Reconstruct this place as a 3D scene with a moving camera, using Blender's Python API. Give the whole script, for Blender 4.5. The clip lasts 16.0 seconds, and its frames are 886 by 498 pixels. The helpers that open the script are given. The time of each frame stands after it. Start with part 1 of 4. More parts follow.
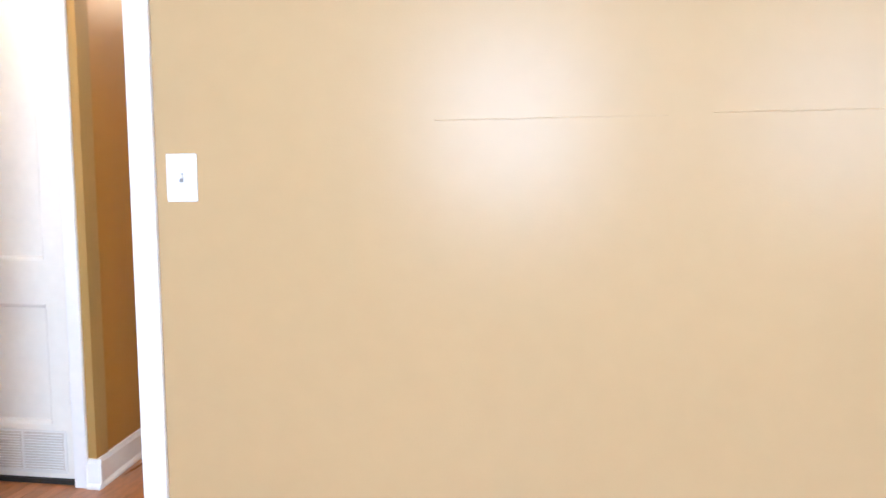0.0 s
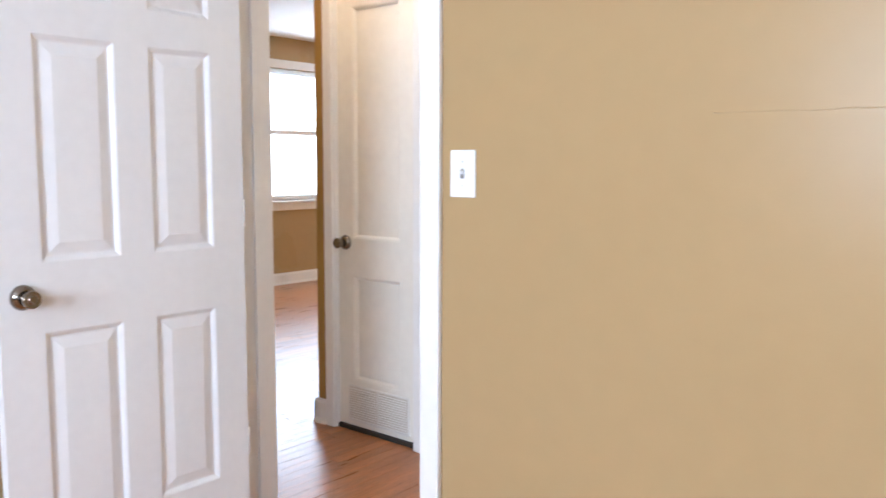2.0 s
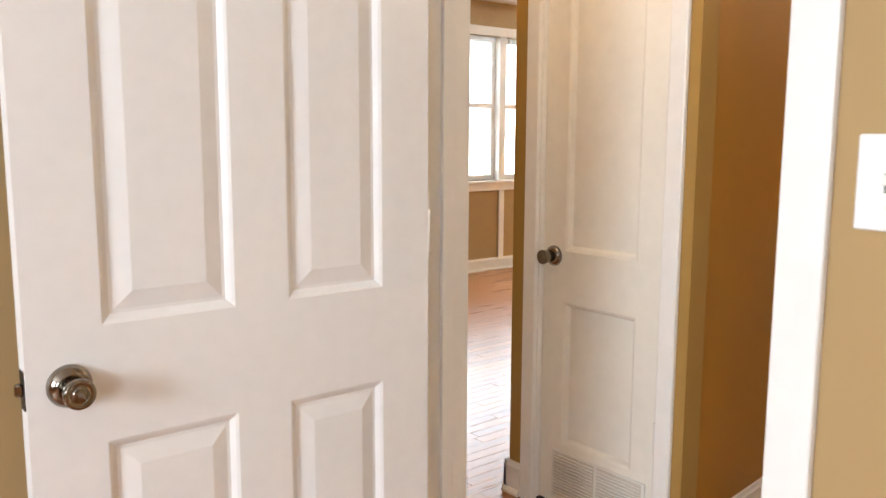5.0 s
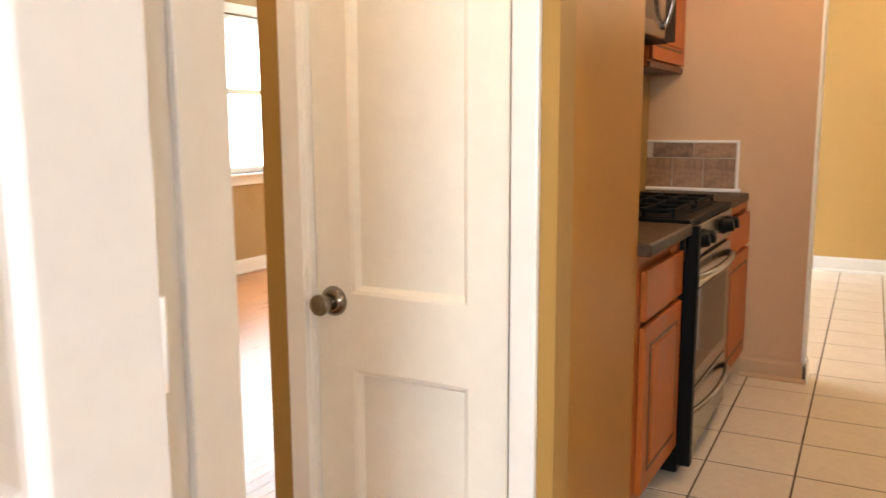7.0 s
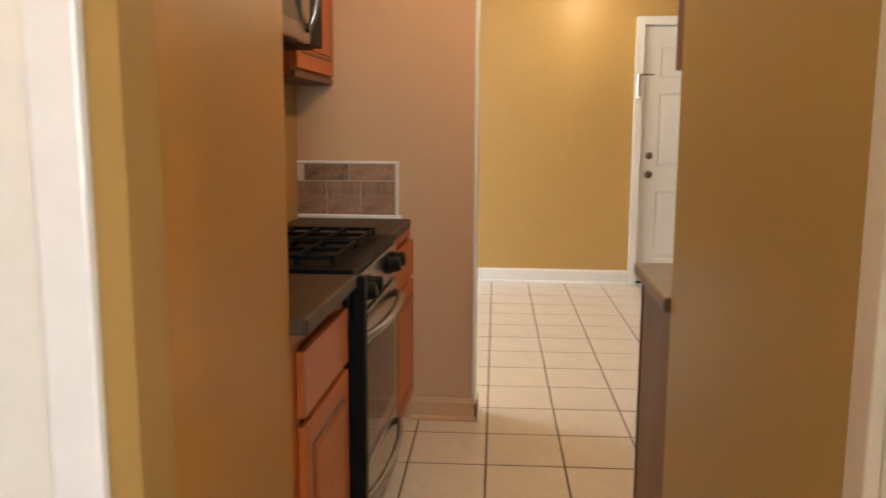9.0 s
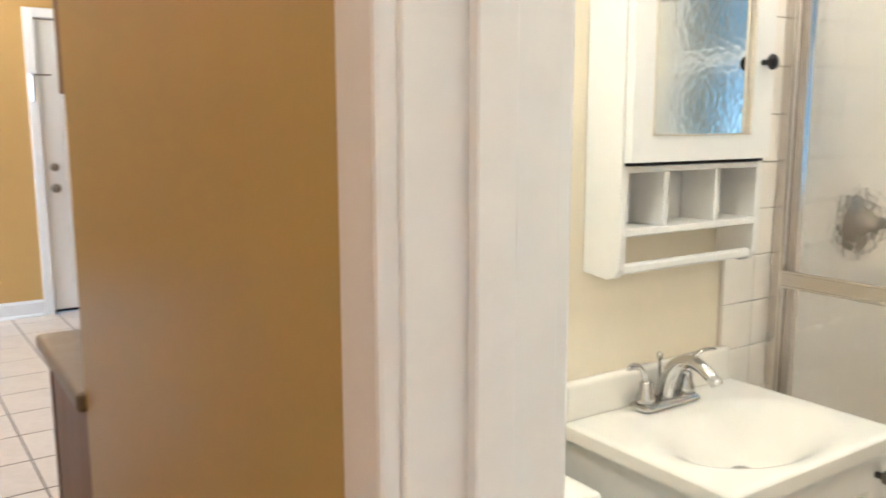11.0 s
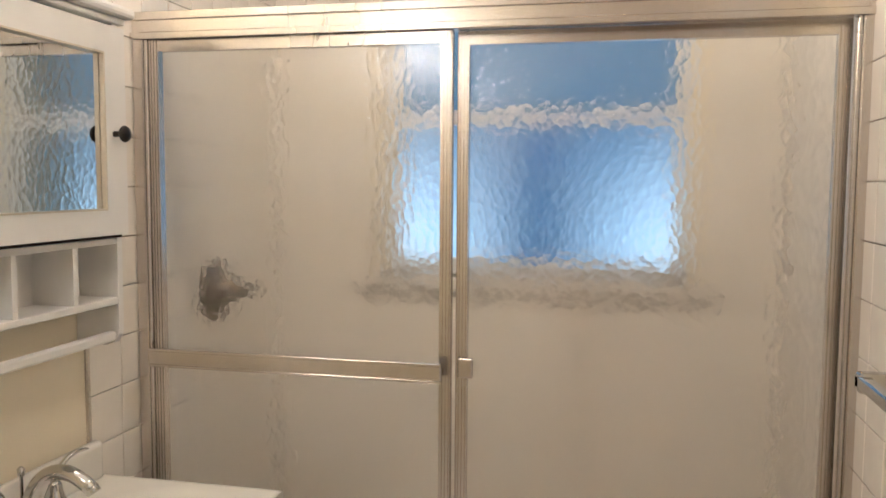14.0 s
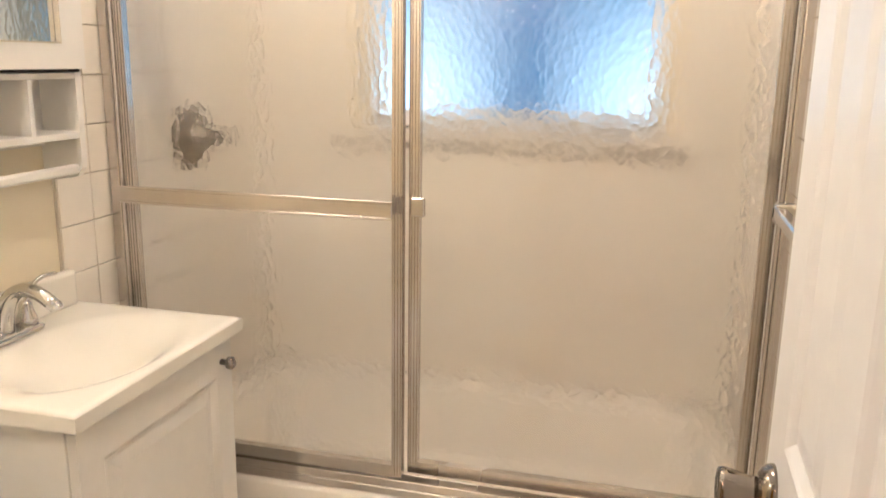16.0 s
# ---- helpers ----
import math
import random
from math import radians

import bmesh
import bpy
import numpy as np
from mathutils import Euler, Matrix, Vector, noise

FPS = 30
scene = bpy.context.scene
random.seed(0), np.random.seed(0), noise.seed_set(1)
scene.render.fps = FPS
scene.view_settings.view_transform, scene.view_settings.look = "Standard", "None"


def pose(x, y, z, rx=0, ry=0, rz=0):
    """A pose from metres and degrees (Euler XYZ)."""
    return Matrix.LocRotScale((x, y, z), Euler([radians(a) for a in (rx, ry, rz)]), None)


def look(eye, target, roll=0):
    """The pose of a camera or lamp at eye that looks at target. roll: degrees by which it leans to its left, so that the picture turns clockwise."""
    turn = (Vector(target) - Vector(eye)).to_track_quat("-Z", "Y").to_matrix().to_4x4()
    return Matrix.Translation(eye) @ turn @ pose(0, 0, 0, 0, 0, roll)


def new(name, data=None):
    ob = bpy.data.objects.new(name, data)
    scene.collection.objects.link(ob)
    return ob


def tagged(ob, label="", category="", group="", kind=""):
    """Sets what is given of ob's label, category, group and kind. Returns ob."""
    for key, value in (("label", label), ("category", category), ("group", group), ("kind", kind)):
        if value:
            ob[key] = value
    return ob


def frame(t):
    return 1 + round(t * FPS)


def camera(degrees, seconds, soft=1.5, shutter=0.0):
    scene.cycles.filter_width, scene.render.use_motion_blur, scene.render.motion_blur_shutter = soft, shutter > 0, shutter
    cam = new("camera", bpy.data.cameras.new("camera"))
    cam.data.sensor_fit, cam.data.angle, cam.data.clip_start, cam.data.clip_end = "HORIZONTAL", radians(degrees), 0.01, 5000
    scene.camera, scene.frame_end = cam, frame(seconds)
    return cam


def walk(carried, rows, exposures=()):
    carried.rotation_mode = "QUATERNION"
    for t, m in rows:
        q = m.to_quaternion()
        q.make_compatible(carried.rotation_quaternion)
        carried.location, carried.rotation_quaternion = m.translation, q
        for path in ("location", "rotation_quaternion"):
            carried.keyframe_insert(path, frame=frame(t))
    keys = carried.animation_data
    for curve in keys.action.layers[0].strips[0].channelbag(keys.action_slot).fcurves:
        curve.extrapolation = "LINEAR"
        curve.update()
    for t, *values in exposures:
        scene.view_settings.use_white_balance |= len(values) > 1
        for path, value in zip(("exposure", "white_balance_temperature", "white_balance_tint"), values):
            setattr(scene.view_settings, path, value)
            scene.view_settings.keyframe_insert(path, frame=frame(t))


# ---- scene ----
cam = camera(57.2, 16.0, soft=1.5, shutter=0.3)
PATH = [
    (0, (-0.169, 0.506, 1.183), (-0.509, 2.469, 1.007), -0.6),
    (0.5, (-0.05, 0.645, 1.171), (-0.686, 2.536, 1.028), 1.5),
    (1, (0.01, 0.622, 1.196), (-0.81, 2.436, 1.009), -0.1),
    (1.5, (0.094, 0.715, 1.217), (-0.941, 2.414, 1.016), 0.1),
    (2, (0.135, 0.79, 1.214), (-1.142, 2.315, 1.005), 0.2),
    (2.5, (0.057, 0.878, 1.217), (-1.406, 2.225, 1.003), 0.1),
    (3, (-0.052, 1.001, 1.224), (-1.601, 2.245, 0.999), 0.4),
    (3.5, (-0.155, 1.125, 1.237), (-1.738, 2.321, 0.987), 0.5),
    (3.7, (-0.218, 1.177, 1.248), (-1.808, 2.361, 0.986), 0.5),
    (5.8, (-1.091, 1.532, 1.23), (-2.485, 2.937, 0.939), -0.1),
    (6, (-1.176, 1.6, 1.226), (-2.514, 3.057, 0.93), -0.2),
    (6.5, (-1.373, 1.753, 1.238), (-2.55, 3.342, 0.941), -0.2),
    (7, (-1.474, 1.894, 1.243), (-2.442, 3.618, 0.939), -0.3),
    (7.5, (-1.561, 2.089, 1.263), (-2.377, 3.889, 0.956), -0.3),
    (8, (-1.616, 2.239, 1.26), (-2.277, 4.104, 0.964), -0.4),
    (8.2, (-1.646, 2.301, 1.266), (-2.236, 4.188, 0.966), -0.4),
    (10.3, (-1.575, 2.771, 1.330), (-0.925, 4.646, 1.058), 0.6),
    (10.5, (-1.562, 2.800, 1.333), (-0.797, 4.630, 1.067), 0.3),
    (11, (-1.519, 2.906, 1.39), (-0.42, 4.549, 1.085), -0.1),
    (11.5, (-1.491, 2.972, 1.392), (-0.095, 4.377, 1.114), -0.2),
    (12, (-1.469, 3.003, 1.405), (0.136, 4.164, 1.136), 0.3),
    (12.5, (-1.449, 2.996, 1.425), (0.291, 3.952, 1.189), 0.4),
    (13, (-1.437, 2.997, 1.426), (0.406, 3.748, 1.231), 0.4),
    (13.5, (-1.433, 3.009, 1.426), (0.484, 3.552, 1.258), 0.6),
    (14, (-1.433, 2.999, 1.422), (0.514, 3.425, 1.261), 0.4),
    (14.5, (-1.419, 2.952, 1.389), (0.535, 3.353, 1.244), 0.2),
    (15, (-1.411, 2.901, 1.374), (0.545, 3.283, 1.212), 0.3),
    (15.5, (-1.419, 2.863, 1.352), (0.512, 3.282, 1.044), 0.4),
    (16, (-1.445, 2.823, 1.348), (0.441, 3.31, 0.893), 0.9),
]
walk(cam, [(t, look(eye, target, roll)) for t, eye, target, roll in PATH],
     [(0, 0.5, 5050, 10), (0.5, 0.25, 5050, 10), (1.0, 0.12, 5150, 10), (2.0, 0.0, 5350, 10), (3.0, -0.07, 5800, 10), (3.7, -0.12, 6200, 10), (6.0, 0.02, 6300, 10), (6.5, 0.28, 6300, 10), (7.0, 0.36, 6500, 10), (7.5, 0.3, 6900, 10),
      (8.0, -0.32, 7100, 10), (8.2, -0.37, 7100, 10), (10.3, 0.75, 4750, 6), (11.0, 0.5, 4950, 6), (11.5, 0.08, 5150, 7), (12.0, 0.2, 5100, 8), (12.5, -0.12, 5200, 11), (13.0, -0.38, 5350, 15), (14.0, -0.38, 5400, 15), (15.0, -0.22, 5550, 15), (15.5, -0.02, 5650, 15), (16.0, 0.3, 5650, 16)])

# ---- world and light ----
world = bpy.data.worlds.new("sky")
scene.world = world
world.use_nodes = True
wn = world.node_tree.nodes
sky = wn.new("ShaderNodeTexSky")
sky.sky_type, sky.sun_disc = "NISHITA", False
sky.sun_elevation, sky.sun_rotation = radians(35), radians(200)
world.node_tree.links.new(sky.outputs[0], wn["Background"].inputs[0])
wn["Background"].inputs[1].default_value = 0.08


def area(name, m, w, h, watts, colour):
    d = bpy.data.lights.new(name, "AREA")
    d.shape, d.size, d.size_y, d.energy, d.color = "RECTANGLE", w, h, watts, colour
    ob = new(name, d)
    ob.matrix_basis = m
    return ob


def bulb(name, at, watts, colour, r=0.06):
    d = bpy.data.lights.new(name, "POINT")
    d.energy, d.color, d.shadow_soft_size = watts, colour, r
    ob = new(name, d)
    ob.location = at
    return ob


DAY = (0.86, 0.93, 1.0)
WARM = (1.0, 0.66, 0.35)
area("window_light_bedroom", pose(-0.7, -1.62, 1.62, 90, 0, 0), 1.0, 1.1, 126, DAY)
area("window_light_bedroom", pose(1.6, -1.62, 1.62, 90, 0, 0), 1.0, 1.1, 66, DAY)
area("window_light_living", pose(-6.2, 6.6, 1.5, 0, -90, 0), 1.25, 2.2, 45, DAY)
bulb("hall_lamp", (-2.25, 2.88, 2.30), 10.5, WARM)
bulb("kitchen_lamp", (-1.5, 5.1, 2.28), 30, WARM)
bulb("dining_lamp", (-1.15, 8.85, 2.30), 8, (1.0, 0.74, 0.42), 0.12)
bulb("bath_sconce_lamp", (-1.03, 3.74, 1.88), 0.4, (1.0, 0.84, 0.64), 0.07)
bulb("vanity_lamp", (-0.20, 3.90, 2.04), 6, (1.0, 0.80, 0.58), 0.08)
# added fill, no known fixture: lifts the tub walls and north tiles
bulb("bath_fill_lamp", (0.0, 3.05, 2.30), 14, (1.0, 0.80, 0.58), 0.10)
area("window_light_dining", pose(-6.2, 8.7, 1.5, 0, -90, 0), 1.2, 1.0, 190, DAY)

# ---- materials ----


def material(name, colour, rough=0.5, metal=0.0, vary=0.08, fine=90.0, coarse=4.0, bump=0.0, bump_scale=300.0, spec=0.5,
             stretch=(1, 1, 1), rand=0.0, dark=None, worn=0.15):
    m = bpy.data.materials.new(name)
    m.use_nodes = True
    t, n, l = m.node_tree, m.node_tree.nodes, m.node_tree.links
    b = n["Principled BSDF"]
    b.inputs["Metallic"].default_value = metal
    b.inputs["Specular IOR Level"].default_value = spec
    co = n.new("ShaderNodeTexCoord")
    mp = n.new("ShaderNodeMapping")
    mp.inputs["Scale"].default_value = stretch
    l.new(co.outputs["Object"], mp.inputs[0])
    f, c = n.new("ShaderNodeTexNoise"), n.new("ShaderNodeTexNoise")
    f.inputs["Scale"].default_value, c.inputs["Scale"].default_value = fine, coarse
    f.inputs["Detail"].default_value = c.inputs["Detail"].default_value = 5
    for k in (f, c):
        l.new(mp.outputs[0], k.inputs[0])
    add = n.new("ShaderNodeMath")
    add.operation = "ADD"
    l.new(f.outputs[0], add.inputs[0]), l.new(c.outputs[0], add.inputs[1])
    value = add.outputs[0]
    if rand:
        info = n.new("ShaderNodeObjectInfo")
        mul = n.new("ShaderNodeMath")
        mul.operation = "MULTIPLY_ADD"
        l.new(info.outputs["Random"], mul.inputs[0])
        mul.inputs[1].default_value = rand * 2
        l.new(value, mul.inputs[2])
        sub = n.new("ShaderNodeMath")
        sub.operation = "SUBTRACT"
        l.new(mul.outputs[0], sub.inputs[0])
        sub.inputs[1].default_value = rand
        value = sub.outputs[0]
    r = n.new("ShaderNodeMapRange")
    l.new(value, r.inputs[0])
    r.inputs[1].default_value, r.inputs[2].default_value = 0.65, 1.35
    mix = n.new("ShaderNodeMix")
    mix.data_type = "RGBA"
    lo = dark or tuple(v * (1 - vary) for v in colour)
    hi = tuple(min(1, v * (1 + vary)) for v in colour)
    l.new(r.outputs[0], mix.inputs["Factor"])
    mix.inputs[6].default_value, mix.inputs[7].default_value = (*lo, 1), (*hi, 1)
    l.new(mix.outputs[2], b.inputs["Base Color"])
    rr = n.new("ShaderNodeMapRange")
    l.new(c.outputs[0], rr.inputs[0])
    rr.inputs[1].default_value, rr.inputs[2].default_value = 0.3, 0.7
    rr.inputs[3].default_value, rr.inputs[4].default_value = rough * (1 - worn), min(1, rough * (1 + worn))
    l.new(rr.outputs[0], b.inputs["Roughness"])
    if bump:
        bn, bt = n.new("ShaderNodeBump"), n.new("ShaderNodeTexNoise")
        bt.inputs["Scale"].default_value = bump_scale
        l.new(mp.outputs[0], bt.inputs[0])
        bn.inputs["Strength"].default_value, bn.inputs["Distance"].default_value = bump, 0.002
        l.new(bt.outputs[0], bn.inputs["Height"])
        l.new(bn.outputs[0], b.inputs["Normal"])
    return m


def glass(name, colour, rough, cell=0.0, depth=0.0, stretch=(1, 1, 1)):
    """Obscure glass; with a cell size it is moulded into rounded pebbles of that size and depth."""
    m = bpy.data.materials.new(name)
    m.use_nodes = True
    n, l = m.node_tree.nodes, m.node_tree.links
    b = n["Principled BSDF"]
    b.inputs["Base Color"].default_value = (*colour, 1)
    b.inputs["Transmission Weight"].default_value = 1
    b.inputs["Roughness"].default_value = rough
    b.inputs["IOR"].default_value = 1.45
    if cell:
        co, mp = n.new("ShaderNodeTexCoord"), n.new("ShaderNodeMapping")
        mp.inputs["Scale"].default_value = stretch
        l.new(co.outputs["Object"], mp.inputs[0])
        s = n.new("ShaderNodeTexNoise")
        s.inputs["Scale"].default_value = 0.35 / cell
        w = n.new("ShaderNodeMix")
        w.data_type = "VECTOR"
        w.inputs["Factor"].default_value = 0.02
        l.new(mp.outputs[0], s.inputs[0])
        l.new(mp.outputs[0], w.inputs[4]), l.new(s.outputs["Color"], w.inputs[5])
        v, sq = n.new("ShaderNodeTexVoronoi"), n.new("ShaderNodeMath")
        v.feature = "SMOOTH_F1"
        v.inputs["Smoothness"].default_value = 0.25
        v.inputs["Scale"].default_value = 1 / cell
        l.new(w.outputs[1], v.inputs[0])
        sq.operation = "POWER"
        sq.inputs[1].default_value = 2.0
        l.new(v.outputs["Distance"], sq.inputs[0])
        bn = n.new("ShaderNodeBump")
        bn.inputs["Strength"].default_value, bn.inputs["Distance"].default_value = 1.0, depth
        bn.invert = True
        l.new(sq.outputs[0], bn.inputs["Height"])
        l.new(bn.outputs[0], b.inputs["Normal"])
    return m


def glow(name, colour, strength):
    m = bpy.data.materials.new(name)
    m.use_nodes = True
    b = m.node_tree.nodes["Principled BSDF"]
    b.inputs["Base Color"].default_value = (*colour, 1)
    b.inputs["Emission Color"].default_value = (*colour, 1)
    b.inputs["Emission Strength"].default_value = strength
    return m


TAN = material("tan_wall_paint", (0.400, 0.278, 0.134), 0.28, spec=0.16, vary=0.025, fine=14, coarse=1.2, bump=0.10, bump_scale=160, worn=0.03)
# the tan paint again, with the warm lamplight on the closet end coloured in
TAN_WARM_LIT = material("tan_paint_warm_lit", (0.42, 0.20, 0.026), 0.38, spec=0.2, vary=0.025, fine=14, coarse=1.2, bump=0.10, bump_scale=160, worn=0.03)
# the tan paint again, lightened in colour for the light on the hall wall
TAN_HALL_LIT = material("tan_paint_hall_lit", (0.47, 0.35, 0.115), 0.34, vary=0.025, fine=14, coarse=1.2, bump=0.10, bump_scale=160, worn=0.03)
CARAMEL = material("caramel_wall_paint", (0.36, 0.215, 0.062), 0.38, spec=0.25, vary=0.025, fine=14, coarse=1.2, bump=0.10, bump_scale=160, worn=0.03)
GOLD = material("golden_tan_wall_paint", (0.52, 0.335, 0.11), 0.36, vary=0.025, fine=14, coarse=1.2, bump=0.10, bump_scale=160, worn=0.03)
MAUVE = material("beige_wall_paint", (0.52, 0.335, 0.185), 0.45, vary=0.025, fine=14, coarse=1.2, bump=0.10, bump_scale=160, worn=0.03)
CREAM = material("cream_wall_paint", (0.78, 0.70, 0.53), 0.42, vary=0.02, fine=14, coarse=1.2, bump=0.10, bump_scale=160, worn=0.03)
CEIL = material("ceiling_paint", (0.78, 0.77, 0.74), 0.8, vary=0.03, fine=40, coarse=2, bump=0.15, bump_scale=120)
TRIM = material("white_trim_paint", (0.80, 0.79, 0.76), 0.36, vary=0.035, fine=25, coarse=3, bump=0.08, bump_scale=90)
DOORW = material("white_door_paint", (0.80, 0.80, 0.79), 0.34, vary=0.03, fine=30, coarse=2.5, bump=0.06, bump_scale=140)
DOORC = material("cream_door_paint", (0.79, 0.76, 0.68), 0.33, vary=0.04, fine=20, coarse=2.5, bump=0.10, bump_scale=110)
OAK = material("oak_floor_board", (0.38, 0.155, 0.055), 0.29, vary=0.36, fine=40, coarse=5, bump=0.06, bump_scale=80, spec=0.5, stretch=(6, 0.5, 1), rand=0.22, worn=0.08)
GROUT = material("grout", (0.08, 0.052, 0.034), 0.9, vary=0.15, fine=120, bump=0.3)
TILE = material("floor_tile", (0.72, 0.63, 0.52), 0.24, vary=0.06, fine=30, coarse=6, bump=0.05, bump_scale=60, rand=0.08, worn=0.08)
WTILE = material("wall_tile", (0.80, 0.75, 0.66), 0.16, vary=0.03, fine=20, coarse=5, bump=0.04, bump_scale=30, rand=0.05)
WGROUT = material("wall_grout", (0.55, 0.49, 0.40), 0.9, vary=0.1, fine=100)
MAPLE = material("maple_cabinet_wood", (0.40, 0.105, 0.020), 0.40, vary=0.22, fine=30, coarse=4, bump=0.05, spec=0.25, stretch=(6, 6, 0.8))
DARKW = material("dark_cabinet_wood", (0.10, 0.035, 0.014), 0.42, vary=0.25, fine=30, coarse=4, stretch=(6, 6, 0.8))
PANELW = material("brown_end_panel", (0.24, 0.13, 0.085), 0.45, vary=0.12, fine=30, coarse=3, stretch=(5, 5, 0.8))
COUNTER = material("laminate_counter", (0.075, 0.048, 0.030), 0.42, vary=0.35, fine=180, coarse=30, spec=0.12)
STONE = material("slate_splash_tile", (0.23, 0.130, 0.072), 0.5, vary=0.5, fine=45, coarse=14, bump=0.3, bump_scale=50, rand=0.2)
STEEL = material("brushed_steel", (0.31, 0.29, 0.26), 0.21, 1.0, vary=0.06, fine=60, stretch=(1, 1, 25))
CHROME = material("chrome", (0.56, 0.55, 0.53), 0.08, 1.0, vary=0.02)
NICKEL = material("satin_nickel", (0.26, 0.23, 0.195), 0.10, 1.0, vary=0.06)
ALUM = material("anodised_aluminium", (0.66, 0.62, 0.57), 0.25, 1.0, vary=0.05, fine=60, stretch=(1, 1, 0.1))
BLACK = material("black_enamel", (0.006, 0.006, 0.006), 0.45, vary=0.2, spec=0.07)
IRON = material("cast_iron", (0.008, 0.008, 0.008), 0.6, vary=0.3, bump=0.3, spec=0.08)
BRONZE = material("dark_bronze", (0.02, 0.016, 0.013), 0.35, 0.6, vary=0.2)
PLASTIC = material("white_plastic", (0.82, 0.82, 0.80), 0.32, vary=0.02)
MARBLE = material("cultured_marble", (0.77, 0.74, 0.66), 0.13, vary=0.03, fine=12, coarse=4)
WPAINT = material("white_cabinet_paint", (0.73, 0.71, 0.66), 0.38, vary=0.03, fine=25, coarse=3, bump=0.05, bump_scale=120)
PORCELAIN = material("white_porcelain", (0.82, 0.80, 0.74), 0.08, vary=0.02)
ENAMEL = material("tub_enamel", (0.80, 0.755, 0.67), 0.14, vary=0.03)
BLIND = bpy.data.materials.new("blind_slat")
BLIND.use_nodes = True
bt_ = BLIND.node_tree
tl_, mx_ = bt_.nodes.new("ShaderNodeBsdfTranslucent"), bt_.nodes.new("ShaderNodeMixShader")
tl_.inputs[0].default_value = (0.9, 0.92, 0.93, 1)
bt_.nodes["Principled BSDF"].inputs["Base Color"].default_value = (0.85, 0.86, 0.86, 1)
bt_.links.new(bt_.nodes["Principled BSDF"].outputs[0], mx_.inputs[1])
bt_.links.new(tl_.outputs[0], mx_.inputs[2])
mx_.inputs[0].default_value = 0.6
bt_.links.new(mx_.outputs[0], bt_.nodes["Material Output"].inputs[0])
# near-black colour that stands in for the shade inside door gaps
SHADOWGAP = material("gap_shade", (0.02, 0.016, 0.012), 0.8, vary=0.1)
DARKGLASS = material("dark_oven_glass", (0.03, 0.026, 0.022), 0.06, vary=0.1)
MIRROR = material("mirror_silver", (0.86, 0.88, 0.87), 0.01, 1.0, vary=0.0)
PEBBLE = glass("obscure_shower_glass", (0.98, 0.97, 0.95), 0.03, 0.0125, 0.0010, (1, 1, 0.8))
FROST = glass("obscure_glass_back", (0.98, 0.97, 0.95), 0.22)
PANE = bpy.data.materials.new("clear_pane")
PANE.use_nodes = True
pn_, pl_ = PANE.node_tree.nodes, PANE.node_tree.links
pt_, pg_, pm_ = (pn_.new("ShaderNode" + k) for k in ("BsdfTransparent", "BsdfGlossy", "MixShader"))
pt_.inputs[0].default_value, pg_.inputs[0].default_value = (0.97, 0.98, 0.98, 1), (1, 1, 1, 1)
pg_.inputs["Roughness"].default_value = 0.02
pm_.inputs[0].default_value = 0.05
pl_.new(pt_.outputs[0], pm_.inputs[1]), pl_.new(pg_.outputs[0], pm_.inputs[2])
pl_.new(pm_.outputs[0], pn_["Material Output"].inputs[0])
SCONCEG = glow("sconce_globe", (1.0, 0.90, 0.74), 24.0)
LAMPG = glow("lamp_globe", (1.0, 0.86, 0.66), 9.0)

# ---- mesh helpers ----


def box(bm, x0, x1, y0, y1, z0, z1, bevel=0.0, seg=1):
    v = [bm.verts.new((x, y, z)) for x in (x0, x1) for y in (y0, y1) for z in (z0, z1)]
    f = [bm.faces.new([v[i] for i in q]) for q in ((0, 1, 3, 2), (4, 6, 7, 5), (0, 4, 5, 1), (2, 3, 7, 6), (0, 2, 6, 4), (1, 5, 7, 3))]
    if bevel:
        e = list({k for q in f for k in q.edges})
        bmesh.ops.bevel(bm, geom=e, offset=bevel, segments=seg, affect="EDGES", profile=0.5)
    return bm


def cube(x0, x1, y0, y1, z0, z1, bevel=0.0, seg=1):
    return box(bmesh.new(), x0, x1, y0, y1, z0, z1, bevel, seg)


def lathe(bm, at, axis, profile, seg=24):
    """Turn rows of (distance along axis, radius) round an axis through at."""
    a = Vector(axis).normalized()
    u = a.orthogonal().normalized()
    w = a.cross(u)
    rings = []
    for d, r in profile:
        c = Vector(at) + a * d
        rings.append([bm.verts.new(c + (u * math.cos(k) + w * math.sin(k)) * max(r, 1e-5)) for k in [2 * math.pi * i / seg for i in range(seg)]])
    for p, q in zip(rings, rings[1:]):
        for i in range(seg):
            bm.faces.new((p[i], p[(i + 1) % seg], q[(i + 1) % seg], q[i])).smooth = True
    bm.faces.new(rings[0][::-1]), bm.faces.new(rings[-1])
    return bm


